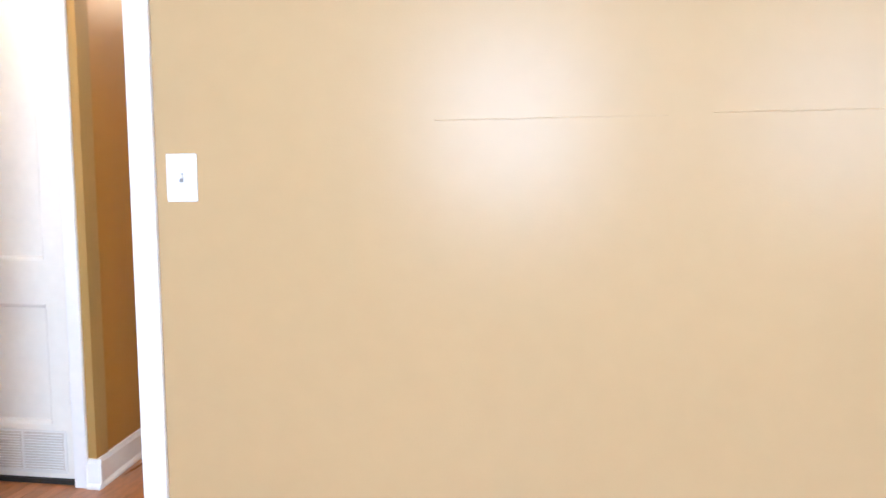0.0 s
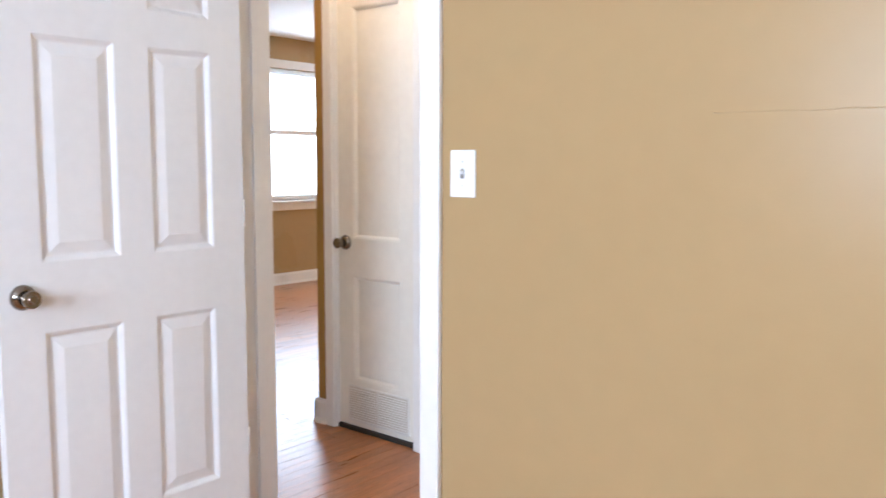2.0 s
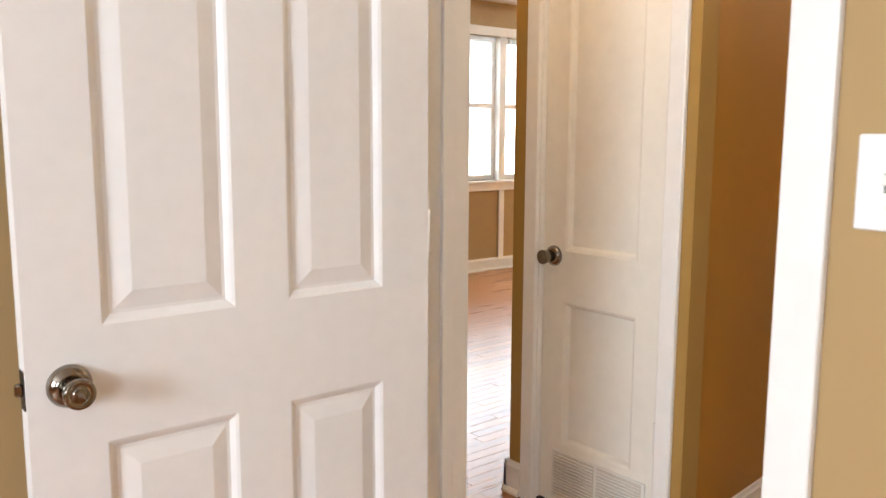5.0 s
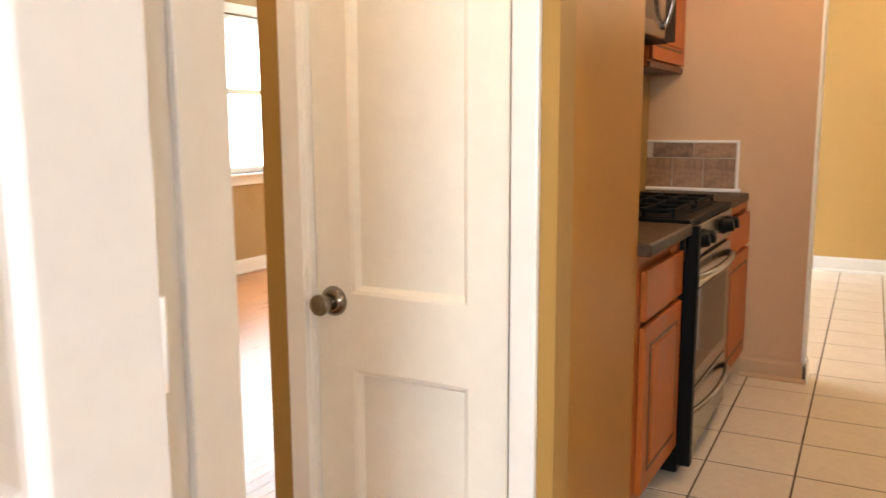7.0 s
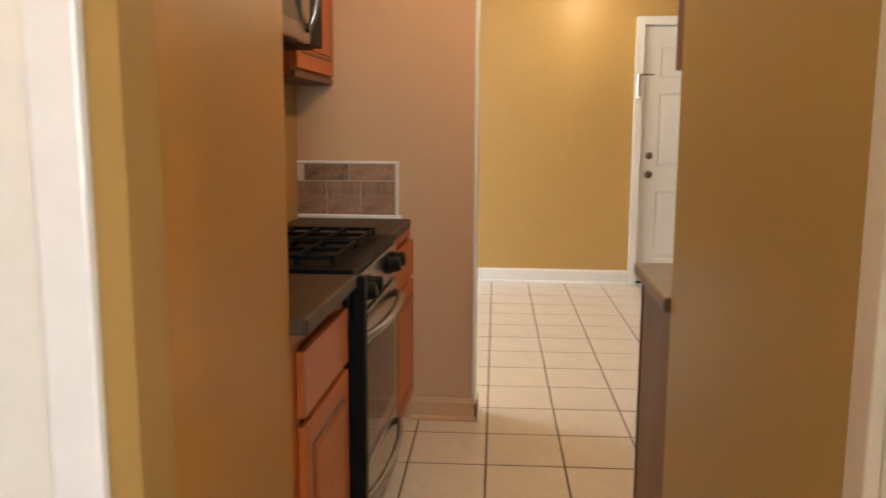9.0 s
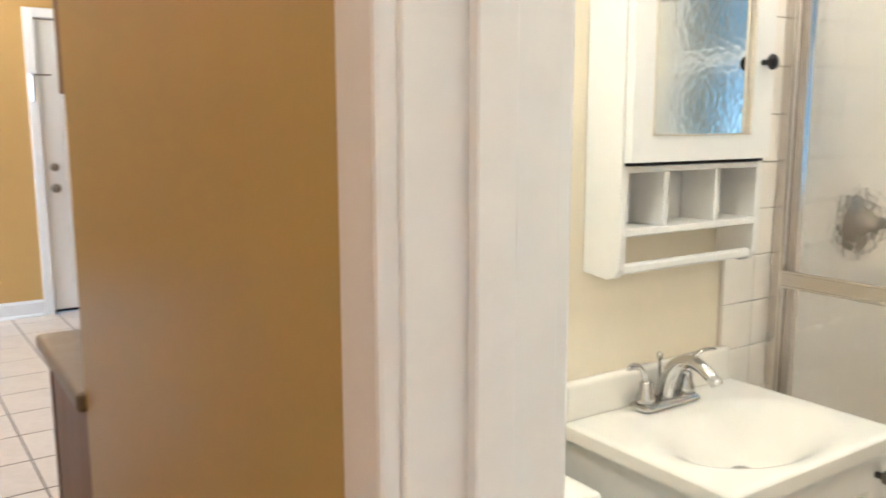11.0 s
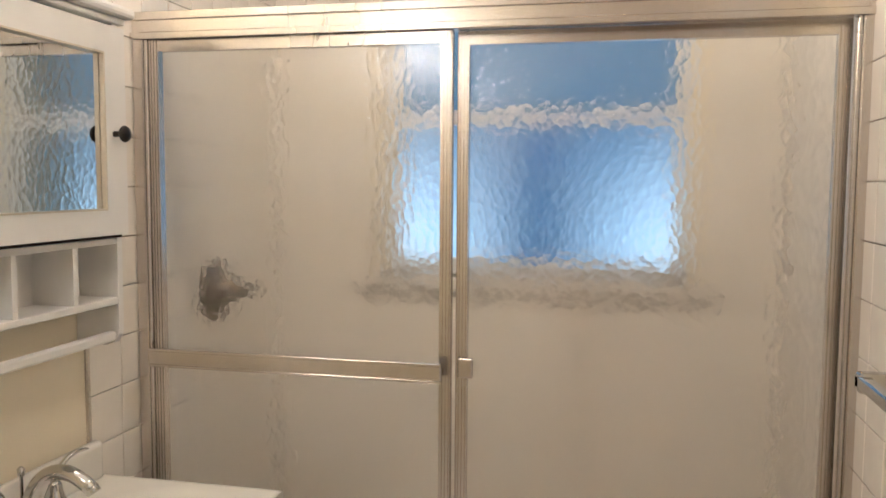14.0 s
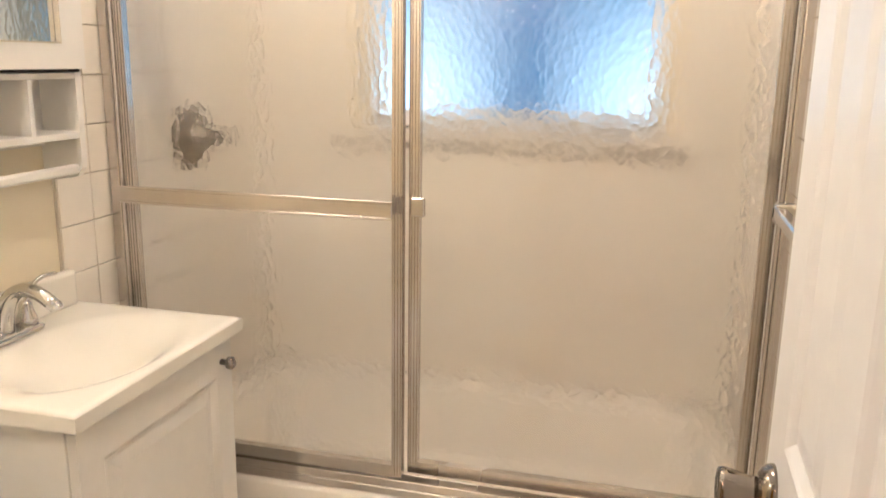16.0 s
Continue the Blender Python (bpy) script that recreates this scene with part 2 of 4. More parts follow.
def tube(bm, pts, radii, seg=12, flat=1.0):
    """A round bar along points; flat squeezes it across its second direction."""
    pts = [Vector(p) for p in pts]
    radii = radii if isinstance(radii, (list, tuple)) else [radii] * len(pts)
    rings, u = [], None
    for i, p in enumerate(pts):
        d = (pts[min(i + 1, len(pts) - 1)] - pts[max(i - 1, 0)]).normalized()
        u = d.orthogonal().normalized() if u is None else (u - d * u.dot(d)).normalized()
        w = d.cross(u)
        rings.append([bm.verts.new(p + (u * math.cos(k) + w * math.sin(k) * flat) * radii[i]) for k in [2 * math.pi * j / seg for j in range(seg)]])
    for p, q in zip(rings, rings[1:]):
        for i in range(seg):
            bm.faces.new((p[i], p[(i + 1) % seg], q[(i + 1) % seg], q[i])).smooth = True
    bm.faces.new(rings[0][::-1]), bm.faces.new(rings[-1])
    return bm


def curve_pts(a, b, c, d, n=12):
    a, b, c, d = (Vector(k) for k in (a, b, c, d))
    return [a * (1 - s) ** 3 + b * 3 * s * (1 - s) ** 2 + c * 3 * s * s * (1 - s) + d * s ** 3 for s in [i / n for i in range(n + 1)]]


def mesh_of(name, bm, mat):
    me = bpy.data.meshes.new(name)
    bmesh.ops.recalc_face_normals(bm, faces=bm.faces[:])
    bm.to_mesh(me)
    bm.free()
    me.materials.append(mat)
    return me


def top_of(ob):
    while ob.parent:
        ob = ob.parent
    return ob


def part(name, bm, mat, parent, label="", local=False):
    """One mesh under a thing or a part; the bmesh is in world metres, or in the thing's own frame if local."""
    if not local:
        bmesh.ops.transform(bm, matrix=top_of(parent).matrix_basis.inverted(), verts=bm.verts[:])
    ob = new(name, mesh_of(name, bm, mat))
    ob.parent = parent
    return tagged(ob, label)


def thing(name, base, label, category, group="", kind="", turn=0):
    ob = new(name)
    ob.empty_display_size = 0.1
    ob.matrix_basis = pose(*base, 0, 0, turn)
    return tagged(ob, label, category, group, kind)


def structure(name, bm, mat, label, category):
    return tagged(new(name, mesh_of(name, bm, mat)), label, category, "", "structure")


def wall_bm(axis, at0, at1, a0, a1, z0, z1, holes=()):
    """A wall slab across axis from at0 to at1, along the other axis from a0 to a1, with openings (b0, b1, low, high) cut through."""
    bm = bmesh.new()
    edges = sorted({a0, a1, *[h[0] for h in holes], *[h[1] for h in holes]})
    for p, q in zip(edges, edges[1:]):
        mid = (p + q) / 2
        spans = sorted((h[2], h[3]) for h in holes if h[0] < mid < h[1])
        z = z0
        for lo, hi in spans + [(z1, z1)]:
            if lo - z > 1e-4:
                box(bm, *((at0, at1, p, q) if axis == "x" else (p, q, at0, at1)), z, lo)
            z = hi
    bmesh.ops.remove_doubles(bm, verts=bm.verts[:], dist=1e-5)
    return bm


def raised_panel(bm, u0, u1, v0, v1, w, sunk=0.009, lip=0.014, slope=0.035):
    """A moulded panel in the plane y = w of a door's own frame, seen from -y: a moulding, a recess and a raised field."""
    rings = []
    for inset, d in ((0, 0), (lip * 0.4, sunk * 0.3), (lip, sunk), (lip + 0.006, sunk), (lip + slope, 0.002)):
        rings.append([bm.verts.new((u, w + d, v)) for u, v in ((u0 + inset, v0 + inset), (u1 - inset, v0 + inset), (u1 - inset, v1 - inset), (u0 + inset, v1 - inset))])
    for p, q in zip(rings, rings[1:]):
        for i in range(4):
            bm.faces.new((p[i], p[(i + 1) % 4], q[(i + 1) % 4], q[i]))
    bm.faces.new(rings[-1])
    return bm


def flat_panel(bm, u0, u1, v0, v1, w, sunk=0.017, lip=0.017):
    rings = []
    for inset, d in ((0, 0), (lip * 0.5, sunk * 0.2), (lip, sunk)):
        rings.append([bm.verts.new((u, w + d, v)) for u, v in ((u0 + inset, v0 + inset), (u1 - inset, v0 + inset), (u1 - inset, v1 - inset), (u0 + inset, v1 - inset))])
    for p, q in zip(rings, rings[1:]):
        for i in range(4):
            bm.faces.new((p[i], p[(i + 1) % 4], q[(i + 1) % 4], q[i]))
    bm.faces.new(rings[-1])
    return bm


def leaf_bm(w, h, t, holes):
    """A door leaf in its own frame: width along x from 0, thickness along y from 0, with shallow cut-outs where panels sit."""
    bm = bmesh.new()
    xs = sorted({0, w, *[k for q in holes for k in q[:2]]})
    zs = sorted({0, h, *[k for q in holes for k in q[2:]]})
    for x0, x1 in zip(xs, xs[1:]):
        for z0, z1 in zip(zs, zs[1:]):
            inside = any(q[0] < (x0 + x1) / 2 < q[1] and q[2] < (z0 + z1) / 2 < q[3] for q in holes)
            if not inside:
                bm.faces.new([bm.verts.new(k) for k in ((x0, 0, z0), (x1, 0, z0), (x1, 0, z1), (x0, 0, z1))])
                bm.faces.new([bm.verts.new(k) for k in ((x0, t, z0), (x0, t, z1), (x1, t, z1), (x1, t, z0))])
            else:
                bm.faces.new([bm.verts.new(k) for k in ((x0, t, z0), (x0, t, z1), (x1, t, z1), (x1, t, z0))])
    for a, b in (((0, 0), (w, 0)), ((w, 0), (w, h)), ((w, h), (0, h)), ((0, h), (0, 0))):
        bm.faces.new([bm.verts.new(k) for k in ((a[0], 0, a[1]), (b[0], 0, b[1]), (b[0], t, b[1]), (a[0], t, a[1]))])
    bmesh.ops.remove_doubles(bm, verts=bm.verts[:], dist=1e-5)
    return bm


def knob_set(door, at, way, mat, local=True, r=0.0235, label="satin nickel round door knob"):
    k = part("door_knob", lathe(bmesh.new(), at, way, [(0.014, 0.0165), (0.024, 0.0170), (0.030, 0.0182), (0.050, r * 0.98), (0.055, r), (0.058, r * 0.97), (0.060, r * 0.88), (0.0585, r * 0.70), (0.057, 0.0105), (0.0585, 0.010), (0.059, 0.009), (0.0588, 0.003)], 36), mat, door, label, local)
    part("rosette", lathe(bmesh.new(), at, way, [(0.0, 0.0335), (0.003, 0.0335), (0.008, 0.0318), (0.013, 0.028), (0.017, 0.0225), (0.0185, 0.019), (0.017, 0.0168)], 36), mat, k, "", local)
    return k


def baseboard(name, x0, x1, y0, y1, side, mat=None, h=0.10, t=0.014):
    """A baseboard with a shoe moulding against a wall face; side is the way it looks: '+x', '-x', '+y' or '-y'."""
    bm = bmesh.new()
    prof = [(0, 0), (0.024, 0), (0.024, 0.008), (0.018, 0.018), (t, 0.021), (t, h - 0.018), (t * 0.7, h - 0.010), (t * 0.55, h), (0, h)]
    ends = []
    for e in (0, 1):
        row = []
        for d, z in prof:
            if side[1] == "x":
                x = x0 + d if side[0] == "+" else x0 - d
                row.append(bm.verts.new((x, (y0, y1)[e], z)))
            else:
                y = y0 + d if side[0] == "+" else y0 - d
                row.append(bm.verts.new(((x0, x1)[e], y, z)))
        ends.append(row)
    n = len(prof)
    for i in range(n):
        bm.faces.new((ends[0][i], ends[0][(i + 1) % n], ends[1][(i + 1) % n], ends[1][i]))
    bm.faces.new(ends[0][::-1]), bm.faces.new(ends[1])
    return structure(name, bm, mat or TRIM, "white painted wooden baseboard with a shoe moulding", "baseboard")


def casing_bm(axis, face, way, a0, a1, z1, w=0.066, t=0.018, z0=0.0):
    """Door casing round an opening from a0 to a1 and up to z1, on the wall face, looking way (+1 or -1); a stepped profile."""
    bm = bmesh.new()
    for p0, p1, q0, q1 in ((a0 - w, a0, z0, z1 + w), (a1, a1 + w, z0, z1 + w), (a0, a1, z1, z1 + w)):
        s0, s1 = sorted((face, face + way * t))
        box(bm, *((s0, s1, p0, p1) if axis == "x" else (p0, p1, s0, s1)), q0, q1, 0.004, 2)
    return bm

# ---- the large structure ----
H = 2.44
structure("wall_bedroom_north", wall_bm("y", 2.43, 2.54, -6.3, 3.0, 0, H, [(-2.12, -1.295, 0, 2.045)]), TAN, "tan painted plaster wall with a doorway", "wall")
structure("wall_bedroom_west", wall_bm("x", -2.24, -2.13, -1.7, 2.43, 0, H), TAN, "tan painted plaster wall beside the bedroom door", "wall")
structure("wall_bedroom_south", wall_bm("y", -1.82, -1.7, -2.24, 3.0, 0, H, [(-1.2, -0.2, 0.9, 2.1), (1.1, 2.1, 0.9, 2.1)]), TAN, "tan painted plaster wall with two windows", "wall")
structure("wall_bedroom_east", wall_bm("x", 3.0, 3.1, -1.82, 2.54, 0, H), TAN, "tan painted plaster wall", "wall")
structure("ceiling_bedroom", cube(-2.24, 3.1, -1.82, 2.54, H, H + 0.1), CEIL, "white painted ceiling", "ceiling")
structure("floor_bedroom", cube(-2.24, 3.1, -1.82, 2.43, -0.1, 0), OAK, "reddish oak floor", "floor")

structure("wall_living_west", wall_bm("x", -6.42, -6.3, 2.43, 9.52, 0, H, [(5.42, 7.78, 0.84, 2.14), (8.2, 9.2, 0.84, 2.14)]), TAN, "tan painted wall with a wide window", "wall")
structure("wall_living_north", wall_bm("y", 9.4, 9.52, -6.3, 1.0, 0, H, [(-0.65, 0.25, 0, 2.145)]), GOLD, "yellow-tan painted wall with the back door", "wall")
structure("wall_closet_side", wall_bm("x", -2.715, -2.60, 3.285, 6.03, 0, H), CARAMEL, "tan painted wall between hall closet and living room", "wall")
structure("wall_closet_front", wall_bm("y", 3.285, 3.365, -2.60, -2.015, 0, H, [(-2.6, -2.092, 0, 2.05)]), CARAMEL, "tan painted wall around the hall closet door", "wall")
# the closet's end wall runs a little out of square
RETURN = pose(-2.015, 3.285, 0, 0, 0, 6.0)
back = structure("wall_closet_return", wall_bm("x", -0.08, 0.0, 0.081, 0.86, 0, H), TAN_WARM_LIT, "tan painted end wall of the hall closet", "wall")
back.matrix_basis = RETURN
structure("wall_closet_back", wall_bm("y", 4.05, 4.125, -2.60, -2.17, 0, H), TAN, "tan painted closet back wall", "wall")
structure("wall_kitchen_stub", wall_bm("y", 6.03, 6.15, -2.715, -1.815, 0, H), MAUVE, "pinkish beige painted wall end beside the stove", "wall")
structure("wall_hall_east", wall_bm("x", -1.27, -1.15, 2.54, 4.45, 0, H, [(2.625, 3.333, 0, 2.045)]), TAN_HALL_LIT, "tan painted hall wall with the bathroom doorway", "wall")
structure("wall_bath_north", wall_bm("y", 4.07, 4.45, -1.15, 1.1, 0, H), CREAM, "cream painted bathroom wall", "wall")
structure("wall_bath_east", wall_bm("x", 0.98, 1.10, 2.43, 4.07, 0, H, [(2.80, 3.72, 1.14, 2.06)]), CREAM, "tiled bathroom wall with a window above the tub", "wall")
structure("wall_bath_south", wall_bm("y", 2.541, 2.548, -1.15, 0.98, 0, H), CREAM, "cream painted bathroom wall", "wall")
structure("wall_bath_west", wall_bm("x", -1.149, -1.143, 2.548, 4.07, 0, H, [(2.56, 3.38, 0, 2.11)]), CREAM, "cream painted bathroom wall around the door", "wall")
structure("wall_dining_east", wall_bm("x", 1.0, 1.1, 4.45, 9.4, 0, H), TAN, "tan painted wall", "wall")
structure("ceiling_house", cube(-6.42, 1.1, 2.54, 9.52, H, H + 0.1), CEIL, "white painted ceiling", "ceiling")
structure("floor_living", cube(-6.42, -1.27, 2.43, 9.4, -0.12, -0.02), GROUT, "dark subfloor under the oak boards", "floor")
structure("floor_kitchen", cube(-2.68, 1.1, 3.735, 9.4, -0.019, -0.0016), GROUT, "brown grouted bed of the floor tiles", "floor")
structure("floor_bath", cube(-1.27, 1.1, 2.43, 4.37, -0.1, -0.001), WTILE, "pale tiled bathroom floor", "floor")

# baseboards
baseboard("baseboard", -6.3, 0, 2.54, 9.4, "+x", h=0.115)
baseboard("baseboard", -6.3, -0.71, 9.4, 0, "-y", h=0.12)
baseboard("baseboard", -2.73, -2.652, 3.285, 0, "-y", h=0.115)
baseboard("baseboard", -2.715, 0, 3.271, 6.03, "-x", h=0.115)
baseboard("baseboard", -2.048, -1.991, 3.285, 0, "-y", h=0.115)
baseboard("baseboard", 0.0, 0, -0.012, 0.86, "+x", h=0.115).matrix_basis = RETURN
baseboard("baseboard", -2.10, -1.80, 6.03, 0, "-y", MAUVE, h=0.10)
baseboard("baseboard", -1.815, 0, 6.016, 6.16, "+x", h=0.10)
baseboard("baseboard", -6.3, -2.17, 2.54, 0, "+y", h=0.115)
baseboard("baseboard", -1.27, 0, 3.37, 4.45, "-x", h=0.115)
baseboard("baseboard", -1.23, 3.0, 2.43, 0, "-y", h=0.115)
baseboard("baseboard", -2.13, 0, -1.7, 2.40, "+x", h=0.115)

# stub wall corner bead
structure("trim_stub_corner", cube(-1.825, -1.812, 6.027, 6.153, 0.1, H, 0.002), TRIM, "white painted corner bead of the wall end", "trim")


def door_frame(name, axis, at0, at1, a0, a1, z1, label, cas0=True, cas1=True, depth_stop=None, w=0.066):
    """Jamb boards, a stop and casings round a doorway in a wall from at0 to at1."""
    f = thing(name, ((at0 + at1) / 2, (a0 + a1) / 2, 0) if axis == "x" else ((a0 + a1) / 2, (at0 + at1) / 2, 0), label, "door frame", "", "structure")
    o = lambda p0, p1, s0, s1, q0, q1: cube(*((s0, s1, p0, p1) if axis == "x" else (p0, p1, s0, s1)), q0, q1, 0.0015)
    j = 0.015
    part("jamb", o(a0 - j, a0, at0 - 0.002, at1 + 0.002, 0, z1 + j), TRIM, f)
    part("jamb", o(a1, a1 + j, at0 - 0.002, at1 + 0.002, 0, z1 + j), TRIM, f)
    part("head_jamb", o(a0, a1, at0 - 0.002, at1 + 0.002, z1, z1 + j), TRIM, f)
    s = depth_stop if depth_stop is not None else (at0 + at1) / 2
    part("door_stop", o(a0, a0 + 0.011, s, s + 0.032, 0, z1), TRIM, f)
    part("door_stop", o(a1 - 0.011, a1, s, s + 0.032, 0, z1), TRIM, f)
    part("door_stop", o(a0, a1, s, s + 0.032, z1 - 0.011, z1), TRIM, f)
    if cas0:
        part("casing", casing_bm(axis, at0, -1, a0 - 0.004, a1 + 0.004, z1 + 0.004, w), TRIM, f)
    if cas1:
        part("casing", casing_bm(axis, at1, 1, a0 - 0.004, a1 + 0.004, z1 + 0.004, w), TRIM, f)
    return f


bed_frame = door_frame("door_frame_1", "y", 2.43, 2.54, -2.105, -1.31, 2.03, "white painted wooden frame of the bedroom doorway", depth_stop=2.47)
part("strike_plate", cube(-1.312, -1.3095, 2.438, 2.466, 0.82, 0.90), NICKEL, bed_frame, "small nickel strike plate")
bath_frame = door_frame("door_frame_2", "x", -1.27, -1.15, 2.64, 3.318, 2.03, "white painted wooden frame of the bathroom doorway", depth_stop=-1.225, w=0.052)
closet_frame = door_frame("door_frame_3", "y", 3.285, 3.365, -2.589, -2.106, 2.035, "cream painted wooden frame of the hall closet", cas1=False, depth_stop=3.328, w=0.054)

# ---- doors ----


def panel_door(name, base, turn, w, h, t, panels, mat, label, kind="raised"):
    d = thing(name, base, label, "door", "", "structure", turn)
    part("leaf", leaf_bm(w, h, t, panels), mat, d, "", True)
    for q in panels:
        f = raised_panel if kind == "raised" else flat_panel
        part("panel", f(bmesh.new(), *q, 0.0), mat, d, "", True)
    return d


SIX = [(u0, u1, v0, v1) for u0, u1 in ((0.112, 0.332), (0.434, 0.638)) for v0, v1 in ((0.20, 0.754), (0.941, 1.530), (1.63, 1.90))]
d1 = panel_door("door_1", (-2.02, 1.62, 0.012), 90, 0.75, 2.015, 0.035, SIX, DOORW, "white six-panel door standing open against the wall")
knob_set(d1, (0.06, 0.0, 0.855), (0, -1, 0), NICKEL)
part("latch_plate", cube(-0.0015, 0.001, 0.006, 0.029, 0.825, 0.885), BRONZE, d1, "dark latch plate on the door edge", True)
part("latch_bolt", cube(-0.012, 0.0, 0.012, 0.023, 0.846, 0.866, 0.003), NICKEL, d1, "", True)
for z in (0.25, 1.0, 1.78):
    part("hinge", lathe(bmesh.new(), (0.754, 0.003, z), (0, 0, 1), [(0, 0.004), (0.085, 0.004)], 10), TRIM, d1, "painted hinge barrel", True)

CLO = [(0.092, 0.378, 0.858, 1.868), (0.092, 0.378, 0.212, 0.690)]
d2 = panel_door("door_2", (-2.586, 3.303, 0.022), 0, 0.466, 2.006, 0.034, CLO, DOORC, "narrow cream two-panel closet door with a vent, closed", "flat")
knob_set(d2, (0.046, 0.0, 0.838), (0, -1, 0), NICKEL)
part("hinge", lathe(bmesh.new(), (0.467, -0.005, 1.68), (0, 0, 1), [(0, 0.006), (0.09, 0.006)], 10), TRIM, d2, "painted hinge barrel", True)
part("hinge", lathe(bmesh.new(), (0.467, -0.005, 0.30), (0, 0, 1), [(0, 0.006), (0.09, 0.006)], 10), TRIM, d2, "painted hinge barrel", True)
vent = part("vent_grille", cube(0.058, 0.438, -0.006, 0.0, 0.02, 0.191, 0.003), WPAINT, d2, "cream louvred vent grille", True)
slat_me = mesh_of("slat", cube(0, 0.165, -0.004, 0.0, 0, 0.004), WPAINT)
for u in (0.074, 0.257):
    # solid sheet in a darker tone, standing in for shade between the slats
    part("slot", cube(u - 0.003, u + 0.168, -0.0072, -0.0062, 0.032, 0.183), material("vent_shade", (0.58, 0.53, 0.46), 0.7), vent, "", True)
    for i in range(14):
        s = new("slat", slat_me)
        s.parent, s.matrix_basis = vent, pose(u, -0.0068, 0.034 + i * 0.0107, 25)
# solid dark strips for the shade beside and under the closet door
part("door_gap_shade", cube(-2.1202, -2.1062, 3.3075, 3.317, 0.02, 2.03), SHADOWGAP, closet_frame)
part("door_gap_shade", cube(-2.587, -2.107, 3.291, 3.345, 0.001, 0.019), SHADOWGAP, closet_frame)

BATHP = [(u0, u1, v0, v1) for u0, u1 in ((0.10, 0.285), (0.37, 0.555)) for v0, v1 in ((0.20, 0.757), (0.943, 1.525), (1.63, 1.90))]
d3 = panel_door("door_3", (-0.505, 2.677, 0.012), 180, 0.65, 2.015, 0.035, BATHP, DOORW, "white six-panel bathroom door swung open along the wall")
d3.matrix_basis = pose(-1.147, 2.640, 0.012, 0, 0, -0.6) @ pose(0.65, 0.035, 0, 0, 0, 180)
knob_set(d3, (0.065, 0.0, 0.872), (0, -1, 0), NICKEL)

d4 = panel_door("door_4", (-0.63, 9.42, 0.012), 0, 0.86, 2.11, 0.04, [(u0, u1, v0, v1) for u0, u1 in ((0.13, 0.38), (0.48, 0.73)) for v0, v1 in ((0.20, 0.78), (0.97, 1.58), (1.70, 1.95))], DOORW, "white panelled back door with two nickel locks, closed")
knob_set(d4, (0.065, 0, 0.915), (0, -1, 0), NICKEL)
part("deadbolt", lathe(bmesh.new(), (0.065, 0, 1.07), (0, -1, 0), [(0, 0.03), (0.008, 0.03), (0.014, 0.024), (0.02, 0.012), (0.03, 0.01)], 24), NICKEL, d4, "nickel deadbolt", True)
part("threshold", cube(0.0, 0.86, -0.012, 0.0, 0.0, 0.016), BRONZE, d4, "dark threshold strip", True)
f4 = door_frame("door_frame_4", "y", 9.4, 9.52, -0.635, 0.235, 2.13, "white painted frame of the back door", cas1=False, depth_stop=9.47)
part("chain_plate", cube(-0.685, -0.668, 9.372, 9.381, 1.55, 1.74, 0.002), NICKEL, f4, "nickel door chain guard")
part("chain", tube(bmesh.new(), curve_pts((-0.675, 9.372, 1.74), (-0.63, 9.365, 1.735), (-0.59, 9.365, 1.735), (-0.55, 9.40, 1.74)), 0.006, 6), NICKEL, f4)

# ---- windows ----


def sash_window(name, base, y0, y1, z0, z1, x, way, label, rail):
    """A double-hung window in a wall across x; way is the inward direction."""
    w = thing(name, base, label, "window", "", "structure")
    o = lambda a0, a1, d0, d1, q0, q1: cube(*sorted((x + way * d0, x + way * d1)), a0, a1, q0, q1, 0.003)
    for a0, a1, q0, q1 in ((y0, y0 + 0.045, z0, z1), (y1 - 0.045, y1, z0, z1), (y0 + 0.045, y1 - 0.045, z0, z0 + 0.05), (y0 + 0.045, y1 - 0.045, z1 - 0.05, z1)):
        part("sash", o(a0, a1, -0.05, -0.01, q0, q1), TRIM, w)
    part("meeting_rail", o(y0 + 0.045, y1 - 0.045, -0.055, -0.005, rail - 0.022, rail + 0.022), TRIM, w)
    for q0, q1 in ((z0 + 0.05, rail - 0.022), (rail + 0.022, z1 - 0.05)):
        p = part("pane", cube(*sorted((x - way * 0.034, x - way * 0.030)), y0 + 0.045, y1 - 0.045, q0, q1), PANE, w)
        p.visible_shadow = False
    return w


for k, (a, b) in enumerate(((5.42, 6.56), (6.64, 7.78))):
    sash_window("window_%d" % (k + 1), (-6.3, (a + b) / 2, 0.84), a, b, 0.84, 2.14, -6.34, 1, "white double-hung living room window, bright with daylight", 1.52)
lt = thing("window_trim_1", (-6.3, 6.6, 0.84), "white painted trim around the living room windows", "window trim", "", "structure")
part("mullion", cube(-6.40, -6.285, 6.56, 6.64, 0.84, 2.14, 0.003), TRIM, lt)
part("side_casing", cube(-6.3, -6.28, 5.35, 5.42, 0.84, 2.22, 0.003), TRIM, lt)
part("side_casing", cube(-6.3, -6.28, 7.78, 7.85, 0.84, 2.22, 0.003), TRIM, lt)
part("head_casing", cube(-6.3, -6.28, 5.42, 7.78, 2.14, 2.22, 0.003), TRIM, lt)
part("window_sill", cube(-6.36, -6.25, 5.33, 7.87, 0.815, 0.84, 0.004), TRIM, lt)
part("apron", cube(-6.3, -6.28, 5.36, 7.84, 0.745, 0.815, 0.003), TRIM, lt)
for y in (5.40, 6.60, 7.80):
    part("panel_strip", cube(-6.3, -6.284, y - 0.033, y + 0.033, 0.116, 0.745, 0.002), TRIM, lt)
blind_slat = mesh_of("slat", cube(-0.010, 0.010, 0.0, 1.03, -0.0005, 0.0005), BLIND)
